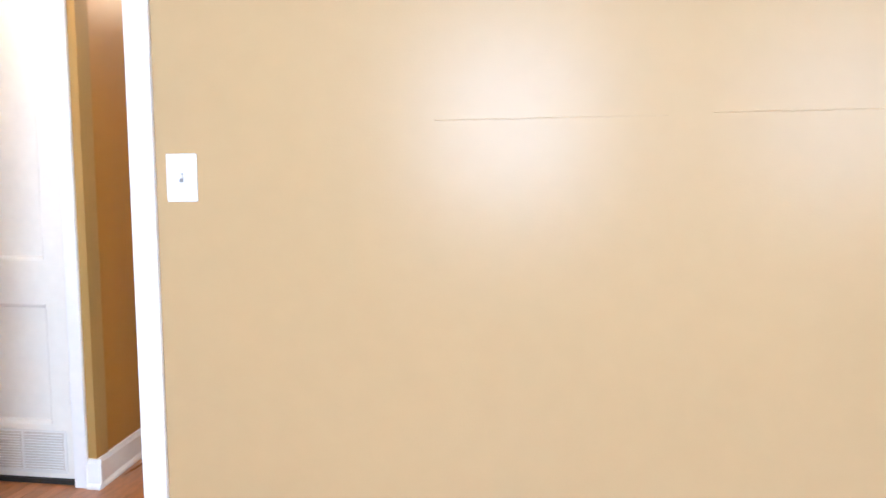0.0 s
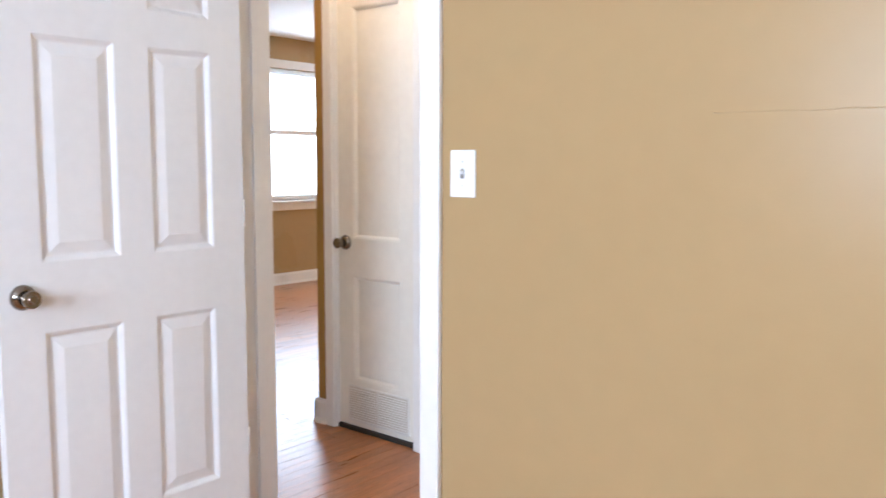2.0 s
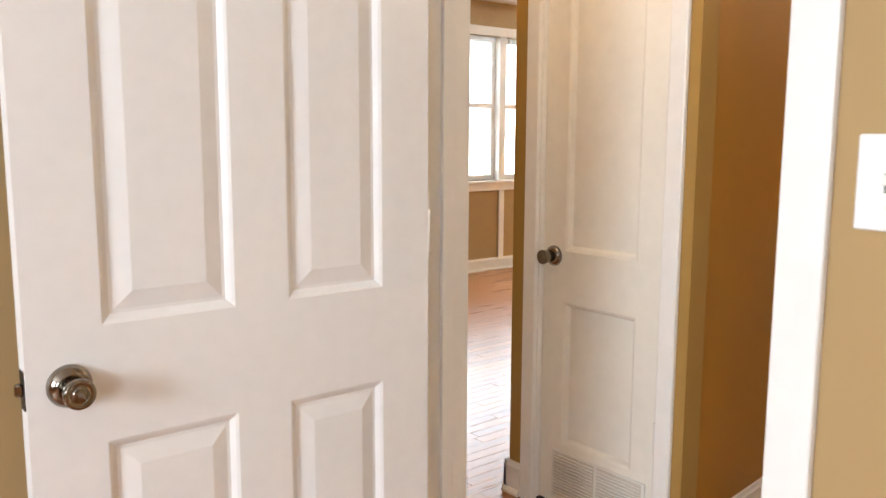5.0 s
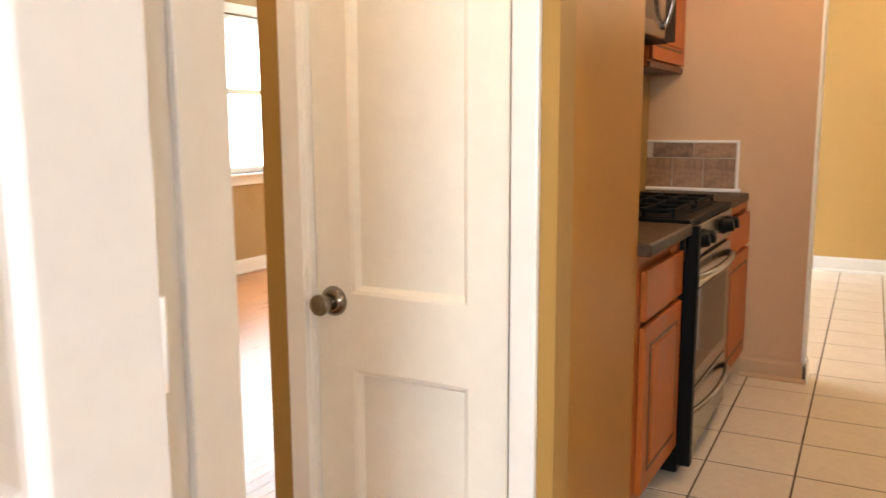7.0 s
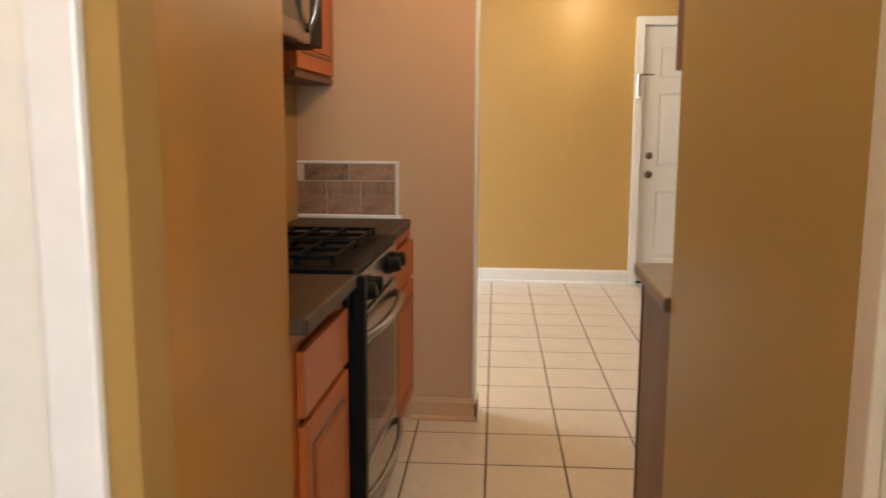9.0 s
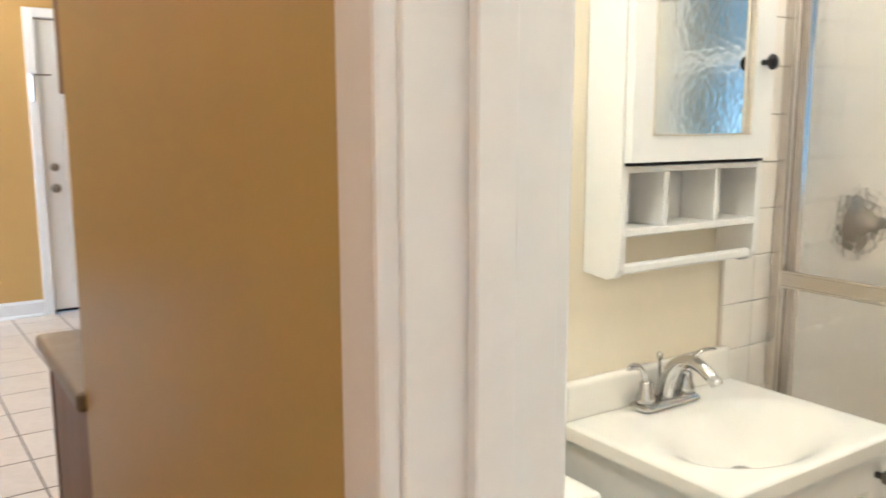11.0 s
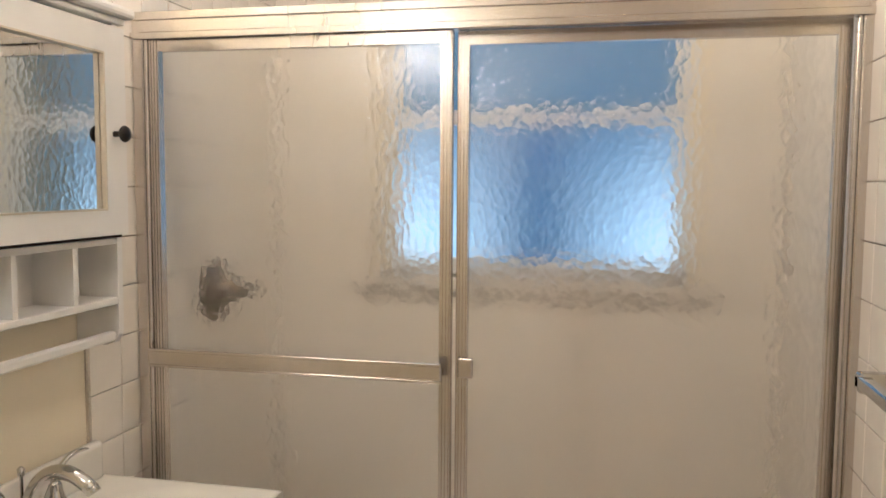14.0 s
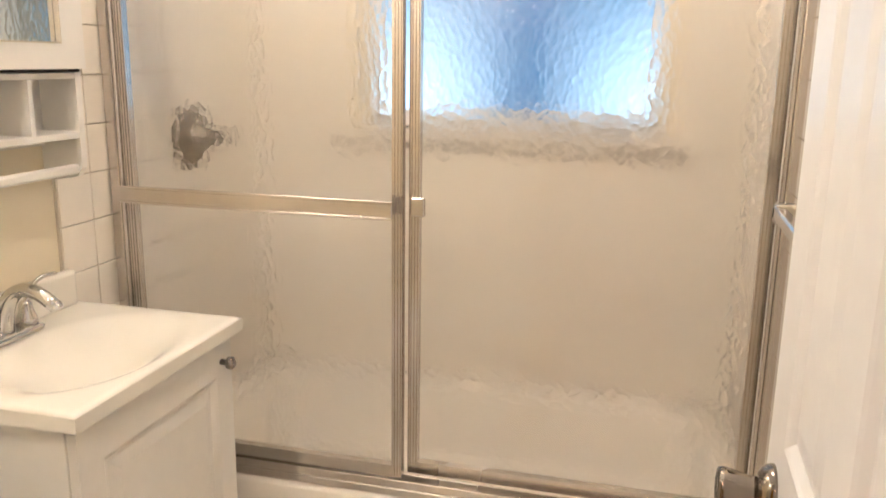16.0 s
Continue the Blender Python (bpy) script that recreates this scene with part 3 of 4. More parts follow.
for a in (5.475, 6.695):
    bl = thing("window_blind", (-6.315, a, 0.86), "white horizontal slat blind drawn up to the window head", "blind", "living room blinds")
    part("headrail", cube(-6.33, -6.295, a, a + 1.03, 2.09, 2.125, 0.003), BLIND, bl)
    part("bottom_rail", cube(-6.328, -6.304, a, a + 1.03, 1.894, 1.908, 0.003), BLIND, bl)
    for i in range(30):
        s = new("slat", blind_slat)
        s.parent, s.matrix_basis = bl, pose(0.0, 0.0, 1.225 - (i * 0.0055 if i < 24 else 0.138 + (i - 24) * 0.0045), 0, 2, 0)

bw = sash_window("window_3", (0.98, 3.26, 1.14), 2.80, 3.72, 1.14, 2.06, 1.04, -1, "white bathroom window above the tub, blue daylight behind", 1.625)
part("window_sill", cube(0.955, 1.06, 2.74, 3.80, 1.10, 1.14, 0.006, 2), WTILE, bw, "tiled window sill")
part("sill_edge", cube(0.953, 0.979, 2.72, 3.82, 1.078, 1.096, 0.007, 2), material("sill_edge_tile", (0.42, 0.38, 0.32), 0.3), bw, "grey tile edge below the sill")
for a in (-0.7, 1.6):
    k = thing("window_4" if a < 0 else "window_5", (a, -1.7, 0.9), "white bedroom window, bright with daylight", "window", "", "structure")
    for x0, x1, z0, z1 in ((a - 0.57, a - 0.5, 0.83, 2.17), (a + 0.5, a + 0.57, 0.83, 2.17), (a - 0.5, a + 0.5, 2.1, 2.17), (a - 0.5, a + 0.5, 0.83, 0.9)):
        part("casing", cube(x0, x1, -1.7, -1.68, z0, z1, 0.003), TRIM, k)
    part("meeting_rail", cube(a - 0.5, a + 0.5, -1.78, -1.74, 1.48, 1.53, 0.003), TRIM, k)

# daylight outside the windows
structure("backdrop_west", cube(-7.45, -7.4, 1.0, 13.0, -1.0, 5.0), glow("overcast_daylight", (0.93, 0.97, 1.0), 6.0), "plain bright overcast daylight", "backdrop")
bd = bpy.data.materials.new("graded_blue_daylight")
bd.use_nodes = True
n_, l_ = bd.node_tree.nodes, bd.node_tree.links


def node(kind, *values, op=""):
    k = n_.new(kind)
    if op:
        k.operation = op
    for q, v in enumerate(values):
        if hasattr(v, "default_value"):
            l_.new(v, k.inputs[q])
        elif v is not None:
            k.inputs[q].default_value = v
    return k


# daylight painted by position: bright low sides, dark middle and top
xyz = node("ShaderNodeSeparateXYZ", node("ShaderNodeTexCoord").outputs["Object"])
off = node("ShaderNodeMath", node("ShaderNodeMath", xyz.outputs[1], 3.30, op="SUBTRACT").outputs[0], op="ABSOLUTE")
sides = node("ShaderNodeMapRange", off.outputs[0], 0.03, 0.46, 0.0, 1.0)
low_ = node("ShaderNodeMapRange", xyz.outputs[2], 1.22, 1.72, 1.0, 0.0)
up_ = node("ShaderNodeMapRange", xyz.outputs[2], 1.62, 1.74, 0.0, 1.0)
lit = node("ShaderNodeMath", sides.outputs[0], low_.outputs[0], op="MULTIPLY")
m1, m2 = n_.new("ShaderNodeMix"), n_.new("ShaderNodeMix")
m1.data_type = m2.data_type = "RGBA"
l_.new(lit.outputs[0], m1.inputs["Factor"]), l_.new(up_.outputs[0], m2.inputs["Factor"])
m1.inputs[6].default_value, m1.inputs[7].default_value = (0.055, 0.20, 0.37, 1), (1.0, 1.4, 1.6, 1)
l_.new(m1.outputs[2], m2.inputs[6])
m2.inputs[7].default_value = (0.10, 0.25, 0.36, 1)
# south end dimmed in colour, for the oblique view in the mirror
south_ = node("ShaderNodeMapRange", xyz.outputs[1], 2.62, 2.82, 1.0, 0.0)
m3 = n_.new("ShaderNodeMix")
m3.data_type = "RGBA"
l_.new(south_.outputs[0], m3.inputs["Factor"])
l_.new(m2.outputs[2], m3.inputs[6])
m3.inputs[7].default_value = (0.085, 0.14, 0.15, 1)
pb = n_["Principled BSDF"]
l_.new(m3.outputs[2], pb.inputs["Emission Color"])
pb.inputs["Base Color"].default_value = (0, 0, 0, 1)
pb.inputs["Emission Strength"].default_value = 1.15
structure("backdrop_east", cube(1.6, 1.65, 2.545, 5.5, -0.3, 3.5), bd, "glowing backdrop with blue daylight graded into its colour, beyond the bathroom window", "backdrop")
structure("backdrop_south", cube(-4.0, 5.0, -4.05, -4.0, -1.0, 5.0), glow("overcast_daylight_south", (0.90, 0.95, 1.0), 2.6), "plain bright overcast daylight", "backdrop")
structure("ground", cube(-60, 60, -60, 60, -0.4, -0.3), material("ground_grass", (0.07, 0.09, 0.04), 0.9, vary=0.4, fine=3, coarse=0.2), "plain lawn around the house", "ground")

# ---- bedroom ----
sp = thing("light_switch", (-1.17, 2.43, 1.19), "white toggle light switch plate on the tan wall", "light switch")
bm = bmesh.new()
box(bm, -1.211, -1.129, 2.4245, 2.4299, 1.128, 1.249, 0.0035, 3)
part("plate", bm, PLASTIC, sp)
part("toggle_slot", cube(-1.176, -1.164, 2.4238, 2.4244, 1.176, 1.201), material("switch_slot", (0.22, 0.22, 0.21), 0.5), sp)
tg = bmesh.new()
box(tg, -1.1745, -1.1655, 2.410, 2.426, 1.186, 1.199, 0.002)
part("toggle", tg, PLASTIC, sp, "toggle switched on")
for z in (1.158, 1.219):
    part("screw", lathe(bmesh.new(), (-1.17, 2.4246, z), (0, -1, 0), [(0, 0.003), (0.0008, 0.0026)], 12), material("switch_screw", (0.6, 0.6, 0.58), 0.4), sp)

# hairline seams in the plaster
for x0, x1, z in ((-0.52, 0.02, 1.318), (0.12, 0.55, 1.322)):
    random.seed(int(z * 1000))
    pts = [(x0 + (x1 - x0) * i / 26, 2.4303, z + random.uniform(-0.0015, 0.0015)) for i in range(27)]
    structure("plaster_seam", tube(bmesh.new(), pts, [0.0008 + 0.0009 * random.random() for _ in pts], 6), TAN, "hairline raised seam in the painted plaster", "wall")

# ---- kitchen ----


def cabinet_door(name, x, y0, y1, z0, z1, parent, mat=None):
    """A framed cabinet front looking +x, with a sunken panel."""
    mat = mat or MAPLE
    d = part(name, cube(x, x + 0.019, y0, y1, z0, z1, 0.003, 2), mat, parent)
    e = 0.055
    if z1 - z0 > 0.25:
        # no groove is cut: dark strips give its shade around the panel
        bm = bmesh.new()
        for a0, a1, q0, q1 in ((y0 + e, y0 + e + 0.012, z0 + e, z1 - e), (y1 - e - 0.012, y1 - e, z0 + e, z1 - e), (y0 + e + 0.012, y1 - e - 0.012, z0 + e, z0 + e + 0.012), (y0 + e + 0.012, y1 - e - 0.012, z1 - e - 0.012, z1 - e)):
            box(bm, x + 0.0185, x + 0.021, a0, a1, q0, q1, 0.001)
        part("groove_shade", bm, DARKW, d)
        part("panel", cube(x + 0.0185, x + 0.024, y0 + e + 0.02, y1 - e - 0.02, z0 + e + 0.02, z1 - e - 0.02, 0.004, 2), mat, d)
    return d


def base_cabinet(y0, y1, label):
    c = thing("base_cabinet", (-2.36, (y0 + y1) / 2, 0), label, "cabinet", "kitchen base cabinets")
    part("body", cube(-2.60, -2.125, y0, y1, 0.10, 0.868), MAPLE, c)
    part("toe_kick", cube(-2.60, -2.19, y0, y1, 0.0, 0.10), DARKW, c)
    part("face_frame", wall_bm("x", -2.1249, -2.106, y0, y1, 0.10, 0.868, [(y0 + 0.05, y1 - 0.04, 0.15, 0.66), (y0 + 0.05, y1 - 0.04, 0.70, 0.84)]), MAPLE, c)
    cabinet_door("drawer_front", -2.1055, y0 + 0.035, y1 - 0.025, 0.672, 0.822, c)
    cabinet_door("door", -2.1055, y0 + 0.035, y1 - 0.025, 0.135, 0.652, c)
    return c


base_cabinet(4.15, 4.655, "reddish maple base cabinet with a drawer beside the stove")
base_cabinet(5.425, 6.025, "reddish maple base cabinet between stove and wall end")
for y0, y1, x1 in ((4.135, 4.658, -2.065), (5.422, 6.026, -2.10)):
    tagged(new("countertop", mesh_of("countertop", cube(-2.60, x1, y0, y1, 0.869, 0.908, 0.008, 3), COUNTER)), "dark speckled laminate countertop on the base cabinets", "countertop", "kitchen countertops")

sp2 = thing("tile_backsplash", (-2.35, 6.029, 0.91), "brown slate tile backsplash with a white edge on the wall end", "backsplash")
part("backing", cube(-2.60, -2.155, 6.021, 6.0295, 0.909, 1.150), WGROUT, sp2)
stone = mesh_of("tile", cube(0, 0.148, 0, 0.006, 0, 0.148, 0.002), STONE)
stone2 = mesh_of("tile", cube(0, 0.198, 0, 0.006, 0, 0.07, 0.002), STONE)
for i in range(3):
    s = new("tile", stone)
    s.parent, s.matrix_basis = sp2, pose(0.183 - 0.151 * (i + 1), -0.0135, 0.012)
for i in range(2):
    s = new("tile", stone2)
    s.parent, s.matrix_basis = sp2, pose(0.183 - 0.201 * (i + 1), -0.0135, 0.164)
part("edge_strip", cube(-2.60, -2.153, 6.012, 6.0285, 1.148, 1.158, 0.002), TRIM, sp2, "white edge strip")
part("edge_strip", cube(-2.163, -2.153, 6.012, 6.0285, 0.925, 1.148, 0.002), TRIM, sp2, "white edge strip")
part("lower_strip", cube(-2.60, -2.140, 6.005, 6.0285, 0.908, 0.925, 0.003), TRIM, sp2, "white caulked lip")

st = thing("gas_stove", (-2.33, 5.04, 0), "stainless steel gas stove with black grates and knobs", "stove")
part("body", cube(-2.60, -2.09, 4.662, 5.418, 0.02, 0.895, 0.004), BLACK, st)
part("side_trim", cube(-2.09, -2.046, 4.662, 4.702, 0.05, 0.90, 0.003), BLACK, st)
part("cooktop", cube(-2.60, -2.075, 4.662, 5.418, 0.895, 0.918, 0.006, 2), BLACK, st)
part("cooktop_well", cube(-2.56, -2.13, 4.7, 5.38, 0.9175, 0.921, 0.003), BLACK, st)
cp = part("control_panel", cube(-2.10, -2.072, 4.662, 5.418, 0.775, 0.893, 0.008, 2), STEEL, st, "stainless control panel")
for y in (4.76, 4.86, 5.22, 5.33):
    part("knob", lathe(bmesh.new(), (-2.073, y, 0.838), (1, 0, 0.15), [(0, 0.031), (0.010, 0.031), (0.014, 0.026), (0.042, 0.024), (0.045, 0.017)], 20), BLACK, cp, "black burner knob")
od = part("oven_door", cube(-2.09, -2.070, 4.704, 5.412, 0.295, 0.765, 0.006, 2), STEEL, st, "stainless oven door")
part("window", cube(-2.0705, -2.067, 4.8, 5.32, 0.36, 0.66, 0.002), DARKGLASS, od, "dark oven glass")
part("handle", tube(bmesh.new(), curve_pts((-2.068, 4.72, 0.71), (-2.015, 4.82, 0.715), (-2.015, 5.28, 0.715), (-2.068, 5.395, 0.71), 18), 0.014, 12), STEEL, od, "curved steel handle")
dr = part("drawer", cube(-2.09, -2.070, 4.704, 5.412, 0.06, 0.285, 0.006, 2), STEEL, st, "stainless warming drawer")
part("handle", tube(bmesh.new(), curve_pts((-2.068, 4.72, 0.225), (-2.015, 4.82, 0.235), (-2.015, 5.28, 0.235), (-2.068, 5.395, 0.225), 18), 0.012, 12), STEEL, dr, "curved steel handle")
for y0, y1 in ((4.71, 5.03), (5.05, 5.37)):
    bm = bmesh.new()
    for y in (y0 + 0.01, (y0 + y1) / 2, y1 - 0.01):
        box(bm, -2.55, -2.14, y - 0.006, y + 0.006, 0.937, 0.949, 0.002)
    for x in (-2.545, -2.44, -2.345, -2.25, -2.145):
        box(bm, x - 0.006, x + 0.006, y0 + 0.004, y1 - 0.004, 0.938, 0.950, 0.002)
        box(bm, x - 0.005, x + 0.005, y0 + 0.004, y0 + 0.016, 0.921, 0.940)
        box(bm, x - 0.005, x + 0.005, y1 - 0.016, y1 - 0.004, 0.921, 0.940)
    part("grate", bm, IRON, st, "black cast iron grate")
    for x in (-2.45, -2.24):
        part("burner", lathe(bmesh.new(), (x, (y0 + y1) / 2, 0.920), (0, 0, 1), [(0, 0.05), (0.008, 0.05), (0.009, 0.036), (0.016, 0.034), (0.017, 0.02)], 20), IRON, st)

mw = thing("microwave", (-2.42, 5.04, 1.56), "stainless and black microwave hung above the stove", "microwave")
part("body", cube(-2.60, -2.36, 4.662, 5.416, 1.57, 1.97, 0.006), BLACK, mw)
part("door", cube(-2.3595, -2.33, 4.662, 5.24, 1.575, 1.965, 0.005), STEEL, mw)
part("window", cube(-2.331, -2.328, 4.73, 5.12, 1.63, 1.91), DARKGLASS, mw)
part("control_strip", cube(-2.3595, -2.332, 5.245, 5.416, 1.575, 1.965, 0.004), BLACK, mw)
part("handle", tube(bmesh.new(), curve_pts((-2.331, 5.2, 1.61), (-2.28, 5.205, 1.68), (-2.28, 5.205, 1.87), (-2.331, 5.2, 1.94), 14), 0.011, 10), STEEL, mw, "curved steel handle")
for y0, y1, z0 in ((5.42, 6.026, 1.485), (4.66, 5.416, 1.975)):
    u = thing("wall_cabinet", (-2.52, (y0 + y1) / 2, z0), "reddish maple wall cabinet above the stove counter", "cabinet", "kitchen wall cabinets")
    part("body", cube(-2.60, -2.45, y0, y1, z0, 2.30), MAPLE, u)
    part("bottom_rail", cube(-2.60, -2.437, y0 + 0.002, y1 - 0.002, z0 - 0.004, z0 + 0.02, 0.002), DARKW, u)
    cabinet_door("door", -2.4495, y0 + 0.015, y1 - 0.015, z0 + 0.03, 2.28, u)

rc = thing("base_cabinet", (-0.5, 4.67, 0), "brown base cabinet end panel beside the hall wall", "cabinet", "kitchen base cabinets")
part("body", cube(-1.245, 0.99, 4.46, 4.93, 0.10, 0.865), PANELW, rc)
part("end_panel", cube(-1.258, -1.2455, 4.46, 4.945, 0.0, 0.865, 0.002), PANELW, rc, "pinkish brown end panel")
part("edge_band", cube(-1.262, -1.2455, 4.9452, 4.957, 0.0, 0.865, 0.001), DARKW, rc)
part("toe_kick", cube(-1.245, 0.99, 4.46, 4.86, 0.0, 0.10), DARKW, rc)
for x in (-1.22, -0.68, -0.14, 0.40):
    part("door", cube(x, x + 0.50, 4.931, 4.949, 0.14, 0.84, 0.003), MAPLE, rc)
tagged(new("countertop", mesh_of("countertop", cube(-1.285, 0.99, 4.455, 4.975, 0.866, 0.905, 0.010, 3), material("grey_laminate", (0.21, 0.175, 0.14), 0.36, vary=0.10, fine=150, coarse=25))), "grey-brown laminate countertop with a rolled edge", "countertop", "kitchen countertops")
ru = thing("wall_cabinet", (-0.5, 4.53, 1.45), "dark brown wall cabinet above the counter by the back door", "cabinet", "kitchen wall cabinets")
part("body", cube(-1.235, 0.99, 4.46, 4.72, 1.45, 2.25, 0.002), DARKW, ru)
for x in (-1.23, -0.66, -0.11, 0.44):
    part("door", cube(x, x + 0.53, 4.721, 4.74, 1.46, 2.24, 0.003), DARKW, ru)
ol = thing("wall_outlet", (-1.01, 9.4, 1.2), "tan painted switch plate on the dining wall", "outlet")
part("plate", cube(-1.055, -0.975, 9.394, 9.3995, 1.165, 1.285, 0.003, 2), GOLD, ol)


def ceiling_lamp(at, label):
    c = thing("ceiling_light", (at[0], at[1], H), label, "ceiling light", "ceiling lights")
    part("base", lathe(bmesh.new(), (at[0], at[1], H - 0.001), (0, 0, -1), [(0, 0.13), (0.02, 0.13), (0.025, 0.12)], 28), TRIM, c)
    s = part("shade", lathe(bmesh.new(), (at[0], at[1], H - 0.026), (0, 0, -1), [(0, 0.125), (0.03, 0.118), (0.07, 0.085), (0.09, 0.04), (0.095, 0.005)], 28), LAMPG, c)
    s.visible_shadow = False
    return c


ceiling_lamp((-2.25, 2.88), "white glass dome ceiling light in the hall")
ceiling_lamp((-1.5, 5.1), "white glass dome ceiling light in the kitchen")
# the bathroom dome is an unseen addition that goes with the fill lamp
ceiling_lamp((0.0, 3.05), "added white glass dome, out of view, for the bathroom fill light")
ceiling_lamp((-1.15, 8.85), "white glass dome ceiling light in the dining area")

# ---- bathroom ----
wl = thing("wall_sconce", (-1.14, 3.74, 1.88), "white glass globe sconce on the bathroom wall", "wall lamp")
part("backplate", lathe(bmesh.new(), (-1.1425, 3.74, 1.88), (1, 0, 0), [(0, 0.055), (0.012, 0.055), (0.02, 0.03), (0.04, 0.025)], 24), NICKEL, wl)
g = part("globe", lathe(bmesh.new(), (-1.105, 3.74, 1.88), (1, 0, 0), [(0, 0.03), (0.02, 0.06), (0.05, 0.075), (0.09, 0.075), (0.13, 0.055), (0.15, 0.02)], 24), SCONCEG, wl, "frosted glass globe")
g.visible_shadow = False

vl = thing("vanity_light", (-0.2, 4.069, 2.04), "nickel light bar with three white globes above the cabinet", "wall lamp")
part("backplate", cube(-0.44, 0.04, 4.050, 4.0695, 2.00, 2.08, 0.005, 2), NICKEL, vl)
for x in (-0.36, -0.20, -0.04):
    gl = part("globe", lathe(bmesh.new(), (x, 4.049, 2.04), (0, -1, 0), [(0, 0.02), (0.02, 0.03), (0.04, 0.046), (0.07, 0.052), (0.10, 0.044), (0.12, 0.015)], 20), LAMPG, vl)
    gl.visible_shadow = False

va = thing("bathroom_vanity", (-0.21, 3.86, 0), "white bathroom vanity with a moulded sink top", "vanity")
for nm, q in (("side_panel", (-0.455, -0.437, 3.69, 4.066, 0.07, 0.775)), ("side_panel", (0.022, 0.04, 3.69, 4.066, 0.07, 0.775)), ("face_frame", (-0.437, 0.022, 3.69, 3.706, 0.07, 0.775)),
              ("back_panel", (-0.437, 0.022, 4.05, 4.066, 0.07, 0.775)), ("bottom_board", (-0.437, 0.022, 3.706, 4.05, 0.07, 0.088))):
    part(nm, cube(*q), WPAINT, va)
part("toe_kick", cube(-0.455, 0.04, 3.74, 4.066, 0.0, 0.07), WPAINT, va)
bm = leaf_bm(0.486, 0.672, 0.0175, [(0.06, 0.426, 0.06, 0.605)])
bmesh.ops.translate(bm, verts=bm.verts, vec=(-0.45, 3.672, 0.09))
vd = part("door", bm, WPAINT, va)
bm = raised_panel(bmesh.new(), -0.39, -0.024, 0.15, 0.695, 3.672, 0.010, 0.014, 0.03)
part("panel", bm, WPAINT, vd)
part("knob", lathe(bmesh.new(), (-0.005, 3.672, 0.722), (0, -1, 0), [(0, 0.007), (0.012, 0.006), (0.016, 0.013), (0.026, 0.014), (0.031, 0.008)], 20), NICKEL, vd, "round nickel knob")
# sink top: a slab whose upper face dips into an oval basin
bm = bmesh.new()
NX, NY, X0, X1, Y0, Y1 = 48, 40, -0.472, 0.056, 3.652, 4.064
top = []
for i in range(NX + 1):
    row = []
    for j in range(NY + 1):
        x, y = X0 + (X1 - X0) * i / NX, Y0 + (Y1 - Y0) * j / NY
        r = math.hypot((x + 0.208) / 0.195, (y - 3.822) / 0.132)
        s = max(0.0, min(1.0, (1.22 - r) / 1.12))
        dip = 0.085 * (s * s * (3 - 2 * s))
        edge = min(x - X0, X1 - x, y - Y0)
        lip = 0.004 * max(0, 1 - edge / 0.012) ** 2
        row.append(bm.verts.new((x, y, 0.806 - dip - lip)))
    top.append(row)
for i in range(NX):
    for j in range(NY):
        bm.faces.new((top[i][j], top[i + 1][j], top[i + 1][j + 1], top[i][j + 1])).smooth = True
ring = [top[i][0] for i in range(NX + 1)] + [top[NX][j] for j in range(1, NY + 1)] + [top[i][NY] for i in range(NX - 1, -1, -1)] + [top[0][j] for j in range(NY - 1, 0, -1)]
low = [bm.verts.new((v.co.x, v.co.y, 0.776)) for v in ring]
for i in range(len(ring)):
    bm.faces.new((ring[i], low[i], low[(i + 1) % len(ring)], ring[(i + 1) % len(ring)]))
sk = part("sink_top", bm, MARBLE, va, "glossy off-white moulded sink top")
part("backsplash", cube(-0.472, 0.035, 4.040, 4.066, 0.803, 0.885, 0.010, 3), MARBLE, sk)
part("drain", lathe(bmesh.new(), (-0.208, 3.822, 0.7215), (0, 0, 1), [(0, 0.022), (0.004, 0.022), (0.005, 0.015)], 20), CHROME, sk)

fa = thing("faucet", (-0.21, 4.007, 0.806), "chrome two-handle faucet on the sink top", "faucet")
bm = bmesh.new()
box(bm, -0.305, -0.135, 3.982, 4.036, 0.804, 0.823, 0.012, 4)
part("base", bm, CHROME, fa)
bm = tube(bmesh.new(), curve_pts((-0.220, 4.012, 0.815), (-0.220, 4.007, 0.905), (-0.220, 3.952, 0.945), (-0.220, 3.884, 0.885), 16), [0.021 - 0.0075 * min(1, i / 9) for i in range(17)], 16)
part("spout", bm, CHROME, fa)
part("aerator", lathe(bmesh.new(), (-0.220, 3.888, 0.890), (0, -0.6, -0.8), [(0, 0.0135), (0.012, 0.0125)], 16), CHROME, fa)
for x, s in ((-0.281, -1), (-0.159, 1)):
    hd = part("handle", lathe(bmesh.new(), (x, 4.009, 0.820), (0, 0, 1), [(0, 0.022), (0.015, 0.020), (0.03, 0.014), (0.044, 0.013), (0.05, 0.008)], 20), CHROME, fa)
    part("lever", tube(bmesh.new(), curve_pts((x, 4.009, 0.862), (x + s * 0.012, 4.007, 0.905), (x + s * 0.040, 4.000, 0.915), (x + s * 0.074, 3.992, 0.908), 12), [0.009] * 5 + [0.0085, 0.0082, 0.008, 0.008, 0.0078, 0.007, 0.006, 0.003], 12, 0.6), CHROME, hd)
part("lift_rod", lathe(bmesh.new(), (-0.220, 4.028, 0.806), (0, 0, 1), [(0, 0.003), (0.092, 0.003), (0.094, 0.006), (0.106, 0.007), (0.110, 0.003)], 12), CHROME, fa)

mc = thing("medicine_cabinet", (-0.195, 4.02, 1.09), "white wall cabinet with a mirror door and open cubbies", "cabinet")
XA, XB, YF, YB = -0.408, 0.012, 3.972, 4.068
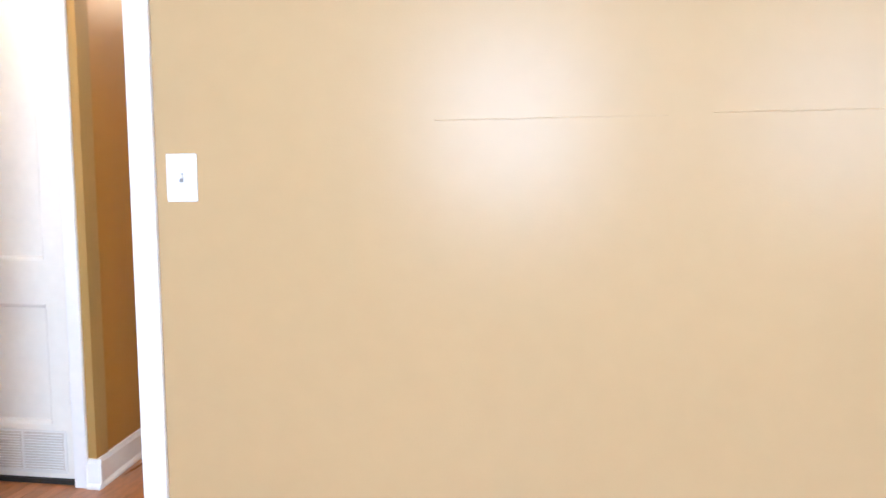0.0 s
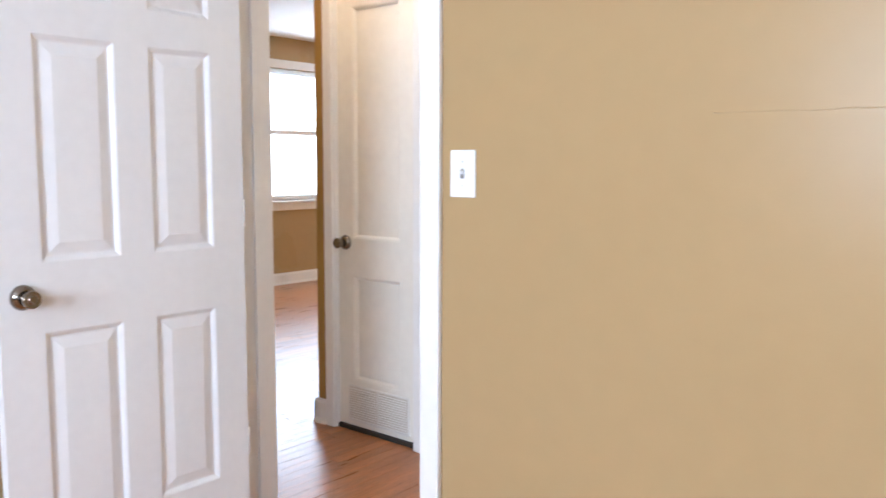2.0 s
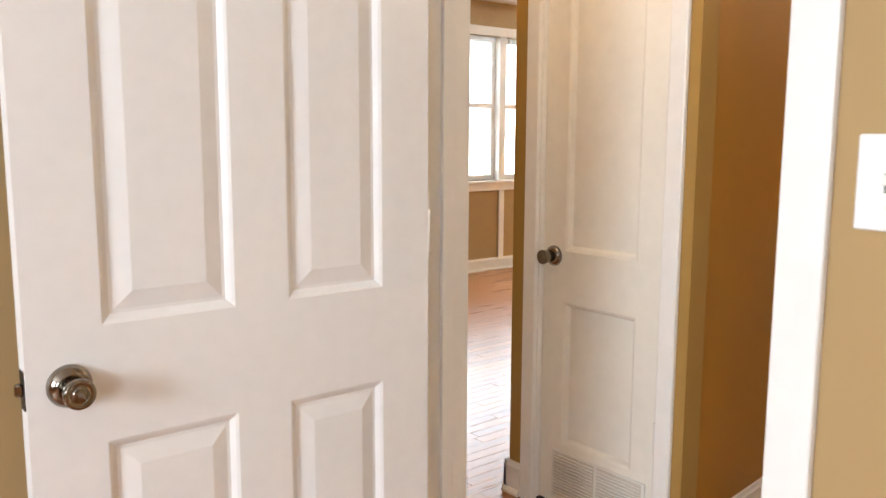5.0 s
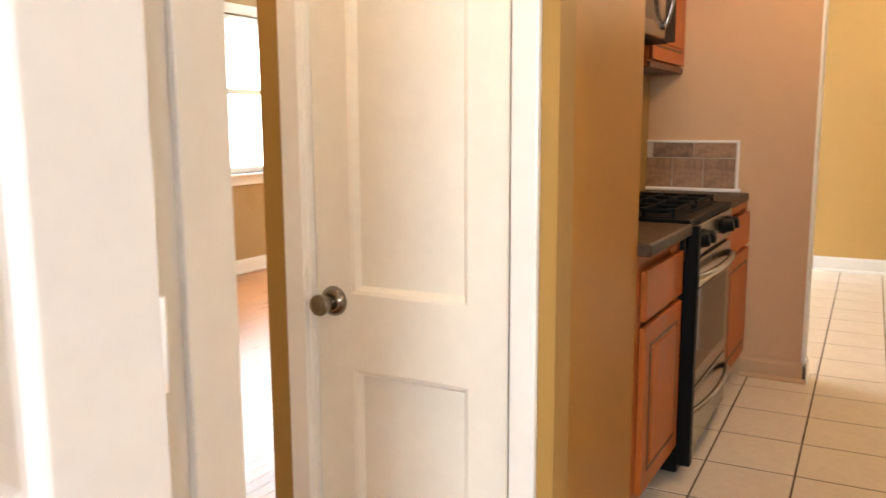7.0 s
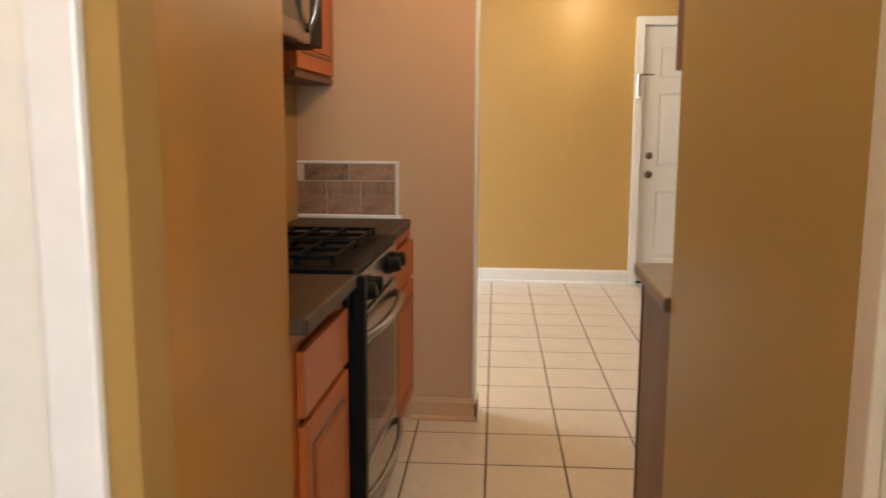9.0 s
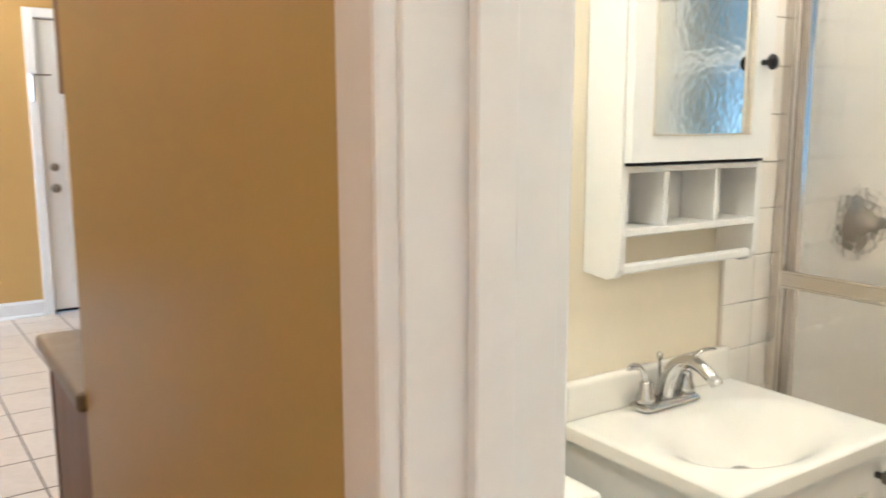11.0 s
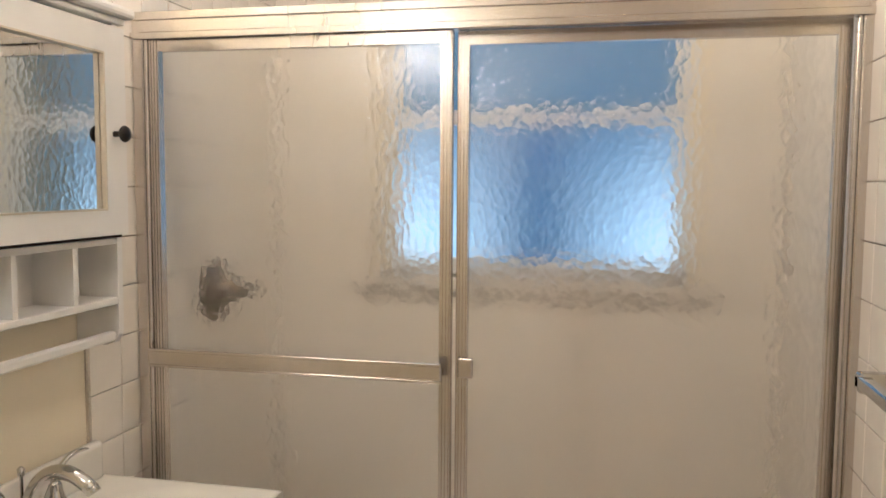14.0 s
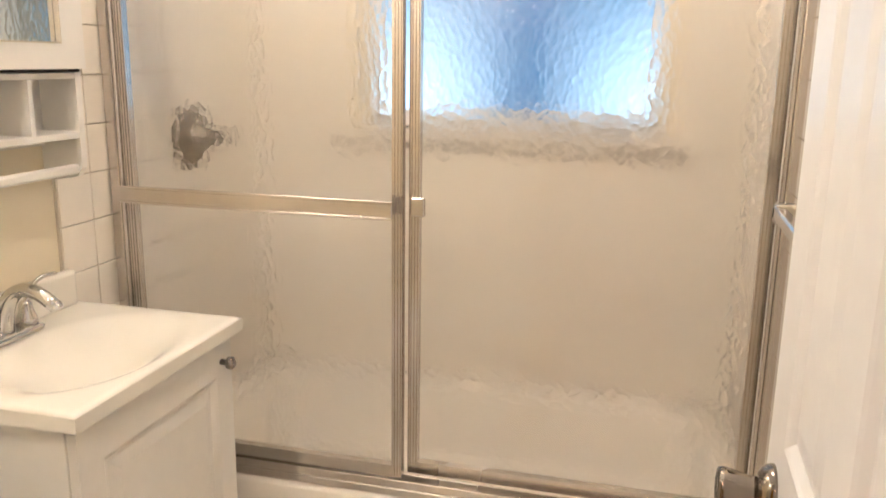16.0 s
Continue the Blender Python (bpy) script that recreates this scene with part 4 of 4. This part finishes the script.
prof = [(YB, 1.100), (YF + 0.03, 1.094), (YF + 0.012, 1.100), (YF + 0.002, 1.116), (YF, 1.14), (YF, 1.725), (YB, 1.725)]
for x0, x1 in ((XA, XA + 0.016), (XB - 0.016, XB)):
    side = bmesh.new()
    a = [side.verts.new((x0, y, z)) for y, z in prof]
    b = [side.verts.new((x1, y, z)) for y, z in prof]
    side.faces.new(a[::-1]), side.faces.new(b)
    for i in range(len(prof)):
        side.faces.new((a[i], a[(i + 1) % len(prof)], b[(i + 1) % len(prof)], b[i]))
    part("side_panel", side, WPAINT, mc)
part("back", cube(XA + 0.016, XB - 0.016, YB - 0.008, YB, 1.16, 1.72), WPAINT, mc)
for nm, z0, z1, y0 in (("shelf", 1.178, 1.192, YF), ("shelf", 1.298, 1.311, YF), ("top_board", 1.705, 1.722, YF)):
    part(nm, cube(XA + 0.016, XB - 0.016, y0, YB - 0.008, z0, z1, 0.0015), WPAINT, mc)
part("towel_rail", cube(XA + 0.016, XB - 0.016, YF + 0.006, YF + 0.022, 1.104, 1.124, 0.005, 2), WPAINT, mc)
for x in (-0.285, -0.131):
    part("divider", cube(x - 0.006, x + 0.006, YF + 0.001, YB - 0.008, 1.192, 1.298), WPAINT, mc)
cr_ = bmesh.new()
box(cr_, XA - 0.012, XB + 0.012, YF - 0.012, YB, 1.725, 1.738, 0.004, 2)
box(cr_, XA - 0.026, XB + 0.026, YF - 0.026, YB, 1.738, 1.760, 0.008, 2)
part("crown", cr_, WPAINT, mc)
md = part("door", wall_bm("y", YF - 0.018, YF - 0.0005, XA + 0.004, XB - 0.004, 1.318, 1.716, [(-0.350, -0.058, 1.366, 1.664)]), WPAINT, mc)
part("mirror", cube(-0.3495, -0.0585, YF - 0.009, YF - 0.004, 1.3665, 1.6635), MIRROR, md, "mirror glass")
part("mirror_bead", wall_bm("y", YF - 0.020, YF - 0.010, -0.3498, -0.0582, 1.3662, 1.6638, [(-0.3465, -0.0615, 1.3695, 1.6605)]), material("brass_bead", (0.60, 0.53, 0.40), 0.36, 0.3), md, "thin brass-coloured bead")
part("knob", lathe(bmesh.new(), (-0.030, YF - 0.018, 1.512), (0, -1, 0), [(0, 0.006), (0.014, 0.005), (0.018, 0.014), (0.022, 0.0165), (0.027, 0.014), (0.030, 0.004)], 20), BRONZE, md, "dark bronze round knob")
# dark strip painted in for the shade below the mirror door
part("door_gap_shade", cube(XA + 0.006, XB - 0.006, YF - 0.004, YF - 0.0008, 1.3115, 1.3175), SHADOWGAP, mc)

to = thing("toilet", (-0.78, 3.8, 0), "white porcelain toilet beside the vanity", "toilet")
part("tank", cube(-0.985, -0.555, 3.885, 4.060, 0.37, 0.715, 0.03, 4), PORCELAIN, to)
part("tank_lid", cube(-1.0, -0.535, 3.868, 4.066, 0.715, 0.75, 0.014, 4), PORCELAIN, to)
part("flush_lever", tube(bmesh.new(), [(-0.94, 3.884, 0.66), (-0.94, 3.865, 0.66), (-0.90, 3.858, 0.655), (-0.86, 3.858, 0.65)], 0.006, 8), CHROME, to)
bm = bmesh.new()
rows = []
for z, rx, ry, cy in ((0, 0.11, 0.16, 3.70), (0.06, 0.10, 0.15, 3.70), (0.2, 0.12, 0.19, 3.66), (0.34, 0.175, 0.235, 3.62), (0.39, 0.185, 0.245, 3.62)):
    rows.append([bm.verts.new((-0.77 + rx * math.cos(a), cy + ry * math.sin(a), z)) for a in [2 * math.pi * i / 28 for i in range(28)]])
for p, q in zip(rows, rows[1:]):
    for i in range(28):
        bm.faces.new((p[i], p[(i + 1) % 28], q[(i + 1) % 28], q[i])).smooth = True
bm.faces.new(rows[0][::-1]), bm.faces.new(rows[-1])
part("bowl", bm, PORCELAIN, to)
bm = bmesh.new()
rows = []
for z, k in ((0.392, 1.0), (0.415, 1.02), (0.425, 0.97)):
    rows.append([bm.verts.new((-0.77 + 0.188 * k * math.cos(a), 3.625 + 0.25 * k * math.sin(a), z)) for a in [2 * math.pi * i / 28 for i in range(28)]])
for p, q in zip(rows, rows[1:]):
    for i in range(28):
        bm.faces.new((p[i], p[(i + 1) % 28], q[(i + 1) % 28], q[i])).smooth = True
bm.faces.new(rows[0][::-1]), bm.faces.new(rows[-1])
part("seat_lid", bm, PLASTIC, to)

# tub
tu = thing("bathtub", (0.6, 3.3, 0), "off-white enamelled bathtub behind the shower doors", "bathtub")
bm = bmesh.new()
loops = []
for inset, z in ((0.0, 0.0), (0.0, 0.335), (0.008, 0.348), (0.07, 0.350), (0.085, 0.335), (0.11, 0.16), (0.16, 0.08)):
    x0, x1, y0, y1 = 0.185 + inset, 0.968 - inset, 2.558 + inset, 4.052 - inset
    r = 0.004 + inset * 0.9
    lp = []
    for cx, cy, a0 in ((x1 - r, y1 - r, 0), (x0 + r, y1 - r, 90), (x0 + r, y0 + r, 180), (x1 - r, y0 + r, 270)):
        for k in range(7):
            a = radians(a0 + 15 * k)
            lp.append(bm.verts.new((cx + r * math.cos(a), cy + r * math.sin(a), z)))
    loops.append(lp)
for p, q in zip(loops, loops[1:]):
    for i in range(len(p)):
        bm.faces.new((p[i], p[(i + 1) % len(p)], q[(i + 1) % len(p)], q[i])).smooth = True
bm.faces.new(loops[-1])
part("basin", bm, ENAMEL, tu)
vv = thing("shower_valve", (0.56, 4.055, 1.13), "chrome single-lever shower valve on the tiled wall", "shower valve")
part("escutcheon", lathe(bmesh.new(), (0.555, 4.0595, 1.13), (0, -1, 0), [(0, 0.085), (0.006, 0.083), (0.014, 0.06), (0.02, 0.035), (0.05, 0.03), (0.07, 0.022)], 32), NICKEL, vv)
part("lever", tube(bmesh.new(), [(0.555, 3.99, 1.13), (0.60, 3.985, 1.13), (0.66, 3.985, 1.128)], [0.014, 0.012, 0.009], 12), NICKEL, vv)

# shower enclosure
se = thing("shower_enclosure", (0.22, 3.3, 0.35), "sliding shower doors of pebbled glass in aluminium frames", "shower door")
bm = bmesh.new()
box(bm, 0.190, 0.262, 2.552, 4.058, 1.735, 1.785, 0.006, 2)
box(bm, 0.184, 0.190, 2.552, 4.058, 1.731, 1.745, 0.001)
box(bm, 0.184, 0.190, 2.552, 4.058, 1.772, 1.789, 0.001)
part("header", bm, ALUM, se, "aluminium header rail")
bm = bmesh.new()
box(bm, 0.192, 0.260, 2.552, 4.058, 0.350, 0.372, 0.003)
bt = part("bottom_track", bm, ALUM, se, "aluminium bottom track")
for x0, x1 in ((0.192, 0.198), (0.225, 0.229)):
    part("track_lip", cube(x0, x1, 2.552, 4.058, 0.3721, 0.392, 0.001), ALUM, bt)
for y0, y1 in ((4.030, 4.0585), (2.5505, 2.579)):
    bm = bmesh.new()
    box(bm, 0.192, 0.260, y0, y1, 0.372, 1.735, 0.004, 2)
    yy = y0 if y0 > 3 else y1
    box(bm, 0.192, 0.200, min(yy, yy - 0.008 if y0 > 3 else yy + 0.008), max(yy, yy - 0.008 if y0 > 3 else yy + 0.008), 0.372, 1.735, 0.002)
    part("wall_jamb", bm, ALUM, se, "aluminium wall jamb")


def sliding_door(x, y0, y1, label):
    d = part("sliding_panel", wall_bm("x", x - 0.011, x + 0.011, y0, y1, 0.395, 1.733, [(y0 + 0.024, y1 - 0.024, 0.425, 1.706)]), ALUM, se, label)
    for y in (y0 + 0.005, y0 + 0.012, y0 + 0.019, y1 - 0.005, y1 - 0.012, y1 - 0.019):
        part("frame_rib", cube(x - 0.0135, x - 0.0111, y - 0.002, y + 0.002, 0.40, 1.73), ALUM, d)
    g = part("glass", cube(x + 0.004, x + 0.010, y0 + 0.012, y1 - 0.012, 0.415, 1.716), PEBBLE, d, "pebbled obscure glass")
    g.data.materials.append(FROST)
    for f in g.data.polygons:
        f.material_index = 1 if f.normal.x > 0.5 else 0
    g.visible_shadow = False
    return d


dl = sliding_door(0.212, 3.340, 4.024, "outer sliding shower panel")
dr2 = sliding_door(0.244, 2.585, 3.335, "inner sliding shower panel")
bm = bmesh.new()
box(bm, 0.160, 0.168, 3.350, 4.012, 1.014, 1.054, 0.003, 2)
box(bm, 0.156, 0.160, 3.350, 4.012, 1.048, 1.054, 0.001)
box(bm, 0.156, 0.160, 3.350, 4.012, 1.014, 1.019, 0.001)
tb = part("towel_bar", bm, ALUM, dl, "flat aluminium towel bar")
for y in (3.352, 3.992):
    part("bar_bracket", cube(0.1675, 0.201, y + 0.003, y + 0.016, 1.022, 1.046, 0.002), ALUM, tb)
part("pull", cube(0.222, 0.232, 3.296, 3.330, 1.012, 1.056, 0.004, 2), ALUM, dr2, "aluminium finger pull")

tr = thing("towel_rack", (-0.05, 2.56, 1.10), "chrome towel bar bracket on the bathroom wall", "towel bar")
bm = bmesh.new()
box(bm, -0.100, -0.035, 2.5485, 2.558, 1.085, 1.150, 0.005, 2)
box(bm, -0.090, -0.045, 2.558, 2.572, 1.093, 1.142, 0.008, 2)
box(bm, -0.081, -0.053, 2.572, 2.632, 1.098, 1.132, 0.007, 3)
part("bracket", bm, CHROME, tr)
part("bar", cube(-0.62, -0.053, 2.612, 2.632, 1.105, 1.127, 0.003), CHROME, tr)
part("bracket", cube(-0.635, -0.607, 2.5485, 2.632, 1.098, 1.132, 0.007, 3), CHROME, tr)

# ---- pieces: wall tiles, floor tiles, floor boards ----
P = 0.1085
north = bpy.data.objects["wall_bath_north"]
south = bpy.data.objects["wall_bath_south"]
eastw = bpy.data.objects["wall_bath_east"]
wt = mesh_of("tile", cube(0.0008, P - 0.0012, 0, 0.009, 0.0008, P - 0.0012, 0.0018, 2), WTILE)
bedn = structure("grout_bed_1", cube(0.018, 0.98, 4.0655, 4.0699, 0.0, 2.06), WGROUT, "pale grout bed behind the wall tiles", "wall")
for i in range(9):
    for j in range(19 if i < 2 else 16):
        z = 0.0 + j * P if i < 2 else 0.33 + j * P
        if i < 2 and z > 1.95:
            continue
        t_ = new("tile", wt)
        t_.parent, t_.matrix_basis = bedn, pose(0.022 + i * P, 4.0600, z)
beds = structure("grout_bed_2", cube(0.018, 0.98, 2.5481, 2.552, 0.0, 2.06), WGROUT, "pale grout bed behind the wall tiles", "wall")
for i in range(9):
    for j in range(18):
        t_ = new("tile", wt)
        t_.parent, t_.matrix_basis = beds, pose(0.022 + i * P, 2.5515, 0.02 + j * P)
bm = bmesh.new()
for i in range(14):
    for j in range(16):
        y, z = 2.552 + i * P, 0.33 + j * P
        if not (2.74 < y + P / 2 < 3.79 and z + P / 2 > 1.06):
            box(bm, 0.970, 0.9796, y + 0.0008, y + P - 0.0012, z + 0.0008, z + P - 0.0012, 0.0015)
et = tagged(new("tile", mesh_of("tile", bm, WTILE)), "", "", "", "stuff")
et.parent = eastw

kf = bpy.data.objects["floor_kitchen"]
Q, R = 0.307, 0.33
ft = mesh_of("tile", cube(0.0036, Q - 0.0036, 0.0046, R - 0.0046, -0.007, 0.0, 0.0010), TILE)
spin = pose(-1.755, 5.985, 0, 0, 0, 1.6) @ pose(1.755, -5.985, 0)
count = 0
for i in range(-3, 9):
    x = -1.755 + i * Q
    for j in range(-4, 13):
        y = 5.215 + j * R
        if x < -2.68 or y < 3.50 or y > 9.4 or x + Q > 1.0:
            continue
        if count < 280:
            t_ = new("tile", ft)
            t_.parent, t_.matrix_basis = kf, spin @ pose(x, y, 0)
            count += 1
fl = bpy.data.objects["floor_living"]
random.seed(4)
B = 0.0572
lengths = (0.6, 0.9, 1.2, 1.5)
boards = {k: mesh_of("board", cube(0.0004, B - 0.0004, 0.0005, k - 0.0005, -0.018, 0.0, 0.0008), OAK) for k in lengths}
far = bmesh.new()
made = 0
i = 0
while -1.275 - i * B > -6.3:
    x = -1.275 - (i + 1) * B
    y = 2.43 - random.random() * 0.5
    end = 9.4 if x < -2.72 else 3.885
    while y < end:
        k = random.choice(lengths)
        y0, y1 = max(y, 2.431), min(y + k, end)
        if y1 - y0 > 0.02:
            if x > -4.4 and y0 == y and y1 == y + k and y < 5.2 and made < 290:
                b_ = new("board", boards[k])
                b_.parent, b_.matrix_basis = fl, pose(x, y, 0)
                made += 1
            else:
                v = [far.verts.new(p) for p in ((x + 0.0004, y0, 0), (x + B - 0.0004, y0, 0), (x + B - 0.0004, y1 - 0.001, 0), (x + 0.0004, y1 - 0.001, 0),
                                                (x + 0.0004, y0, -0.018), (x + B - 0.0004, y0, -0.018), (x + B - 0.0004, y1 - 0.001, -0.018), (x + 0.0004, y1 - 0.001, -0.018))]
                for q in ((0, 1, 2, 3), (0, 4, 5, 1), (1, 5, 6, 2), (2, 6, 7, 3), (3, 7, 4, 0)):
                    far.faces.new([v[a] for a in q])
        y += k
    i += 1
fb = tagged(new("board", mesh_of("board", far, OAK)), "", "", "", "stuff")
fb.parent = fl
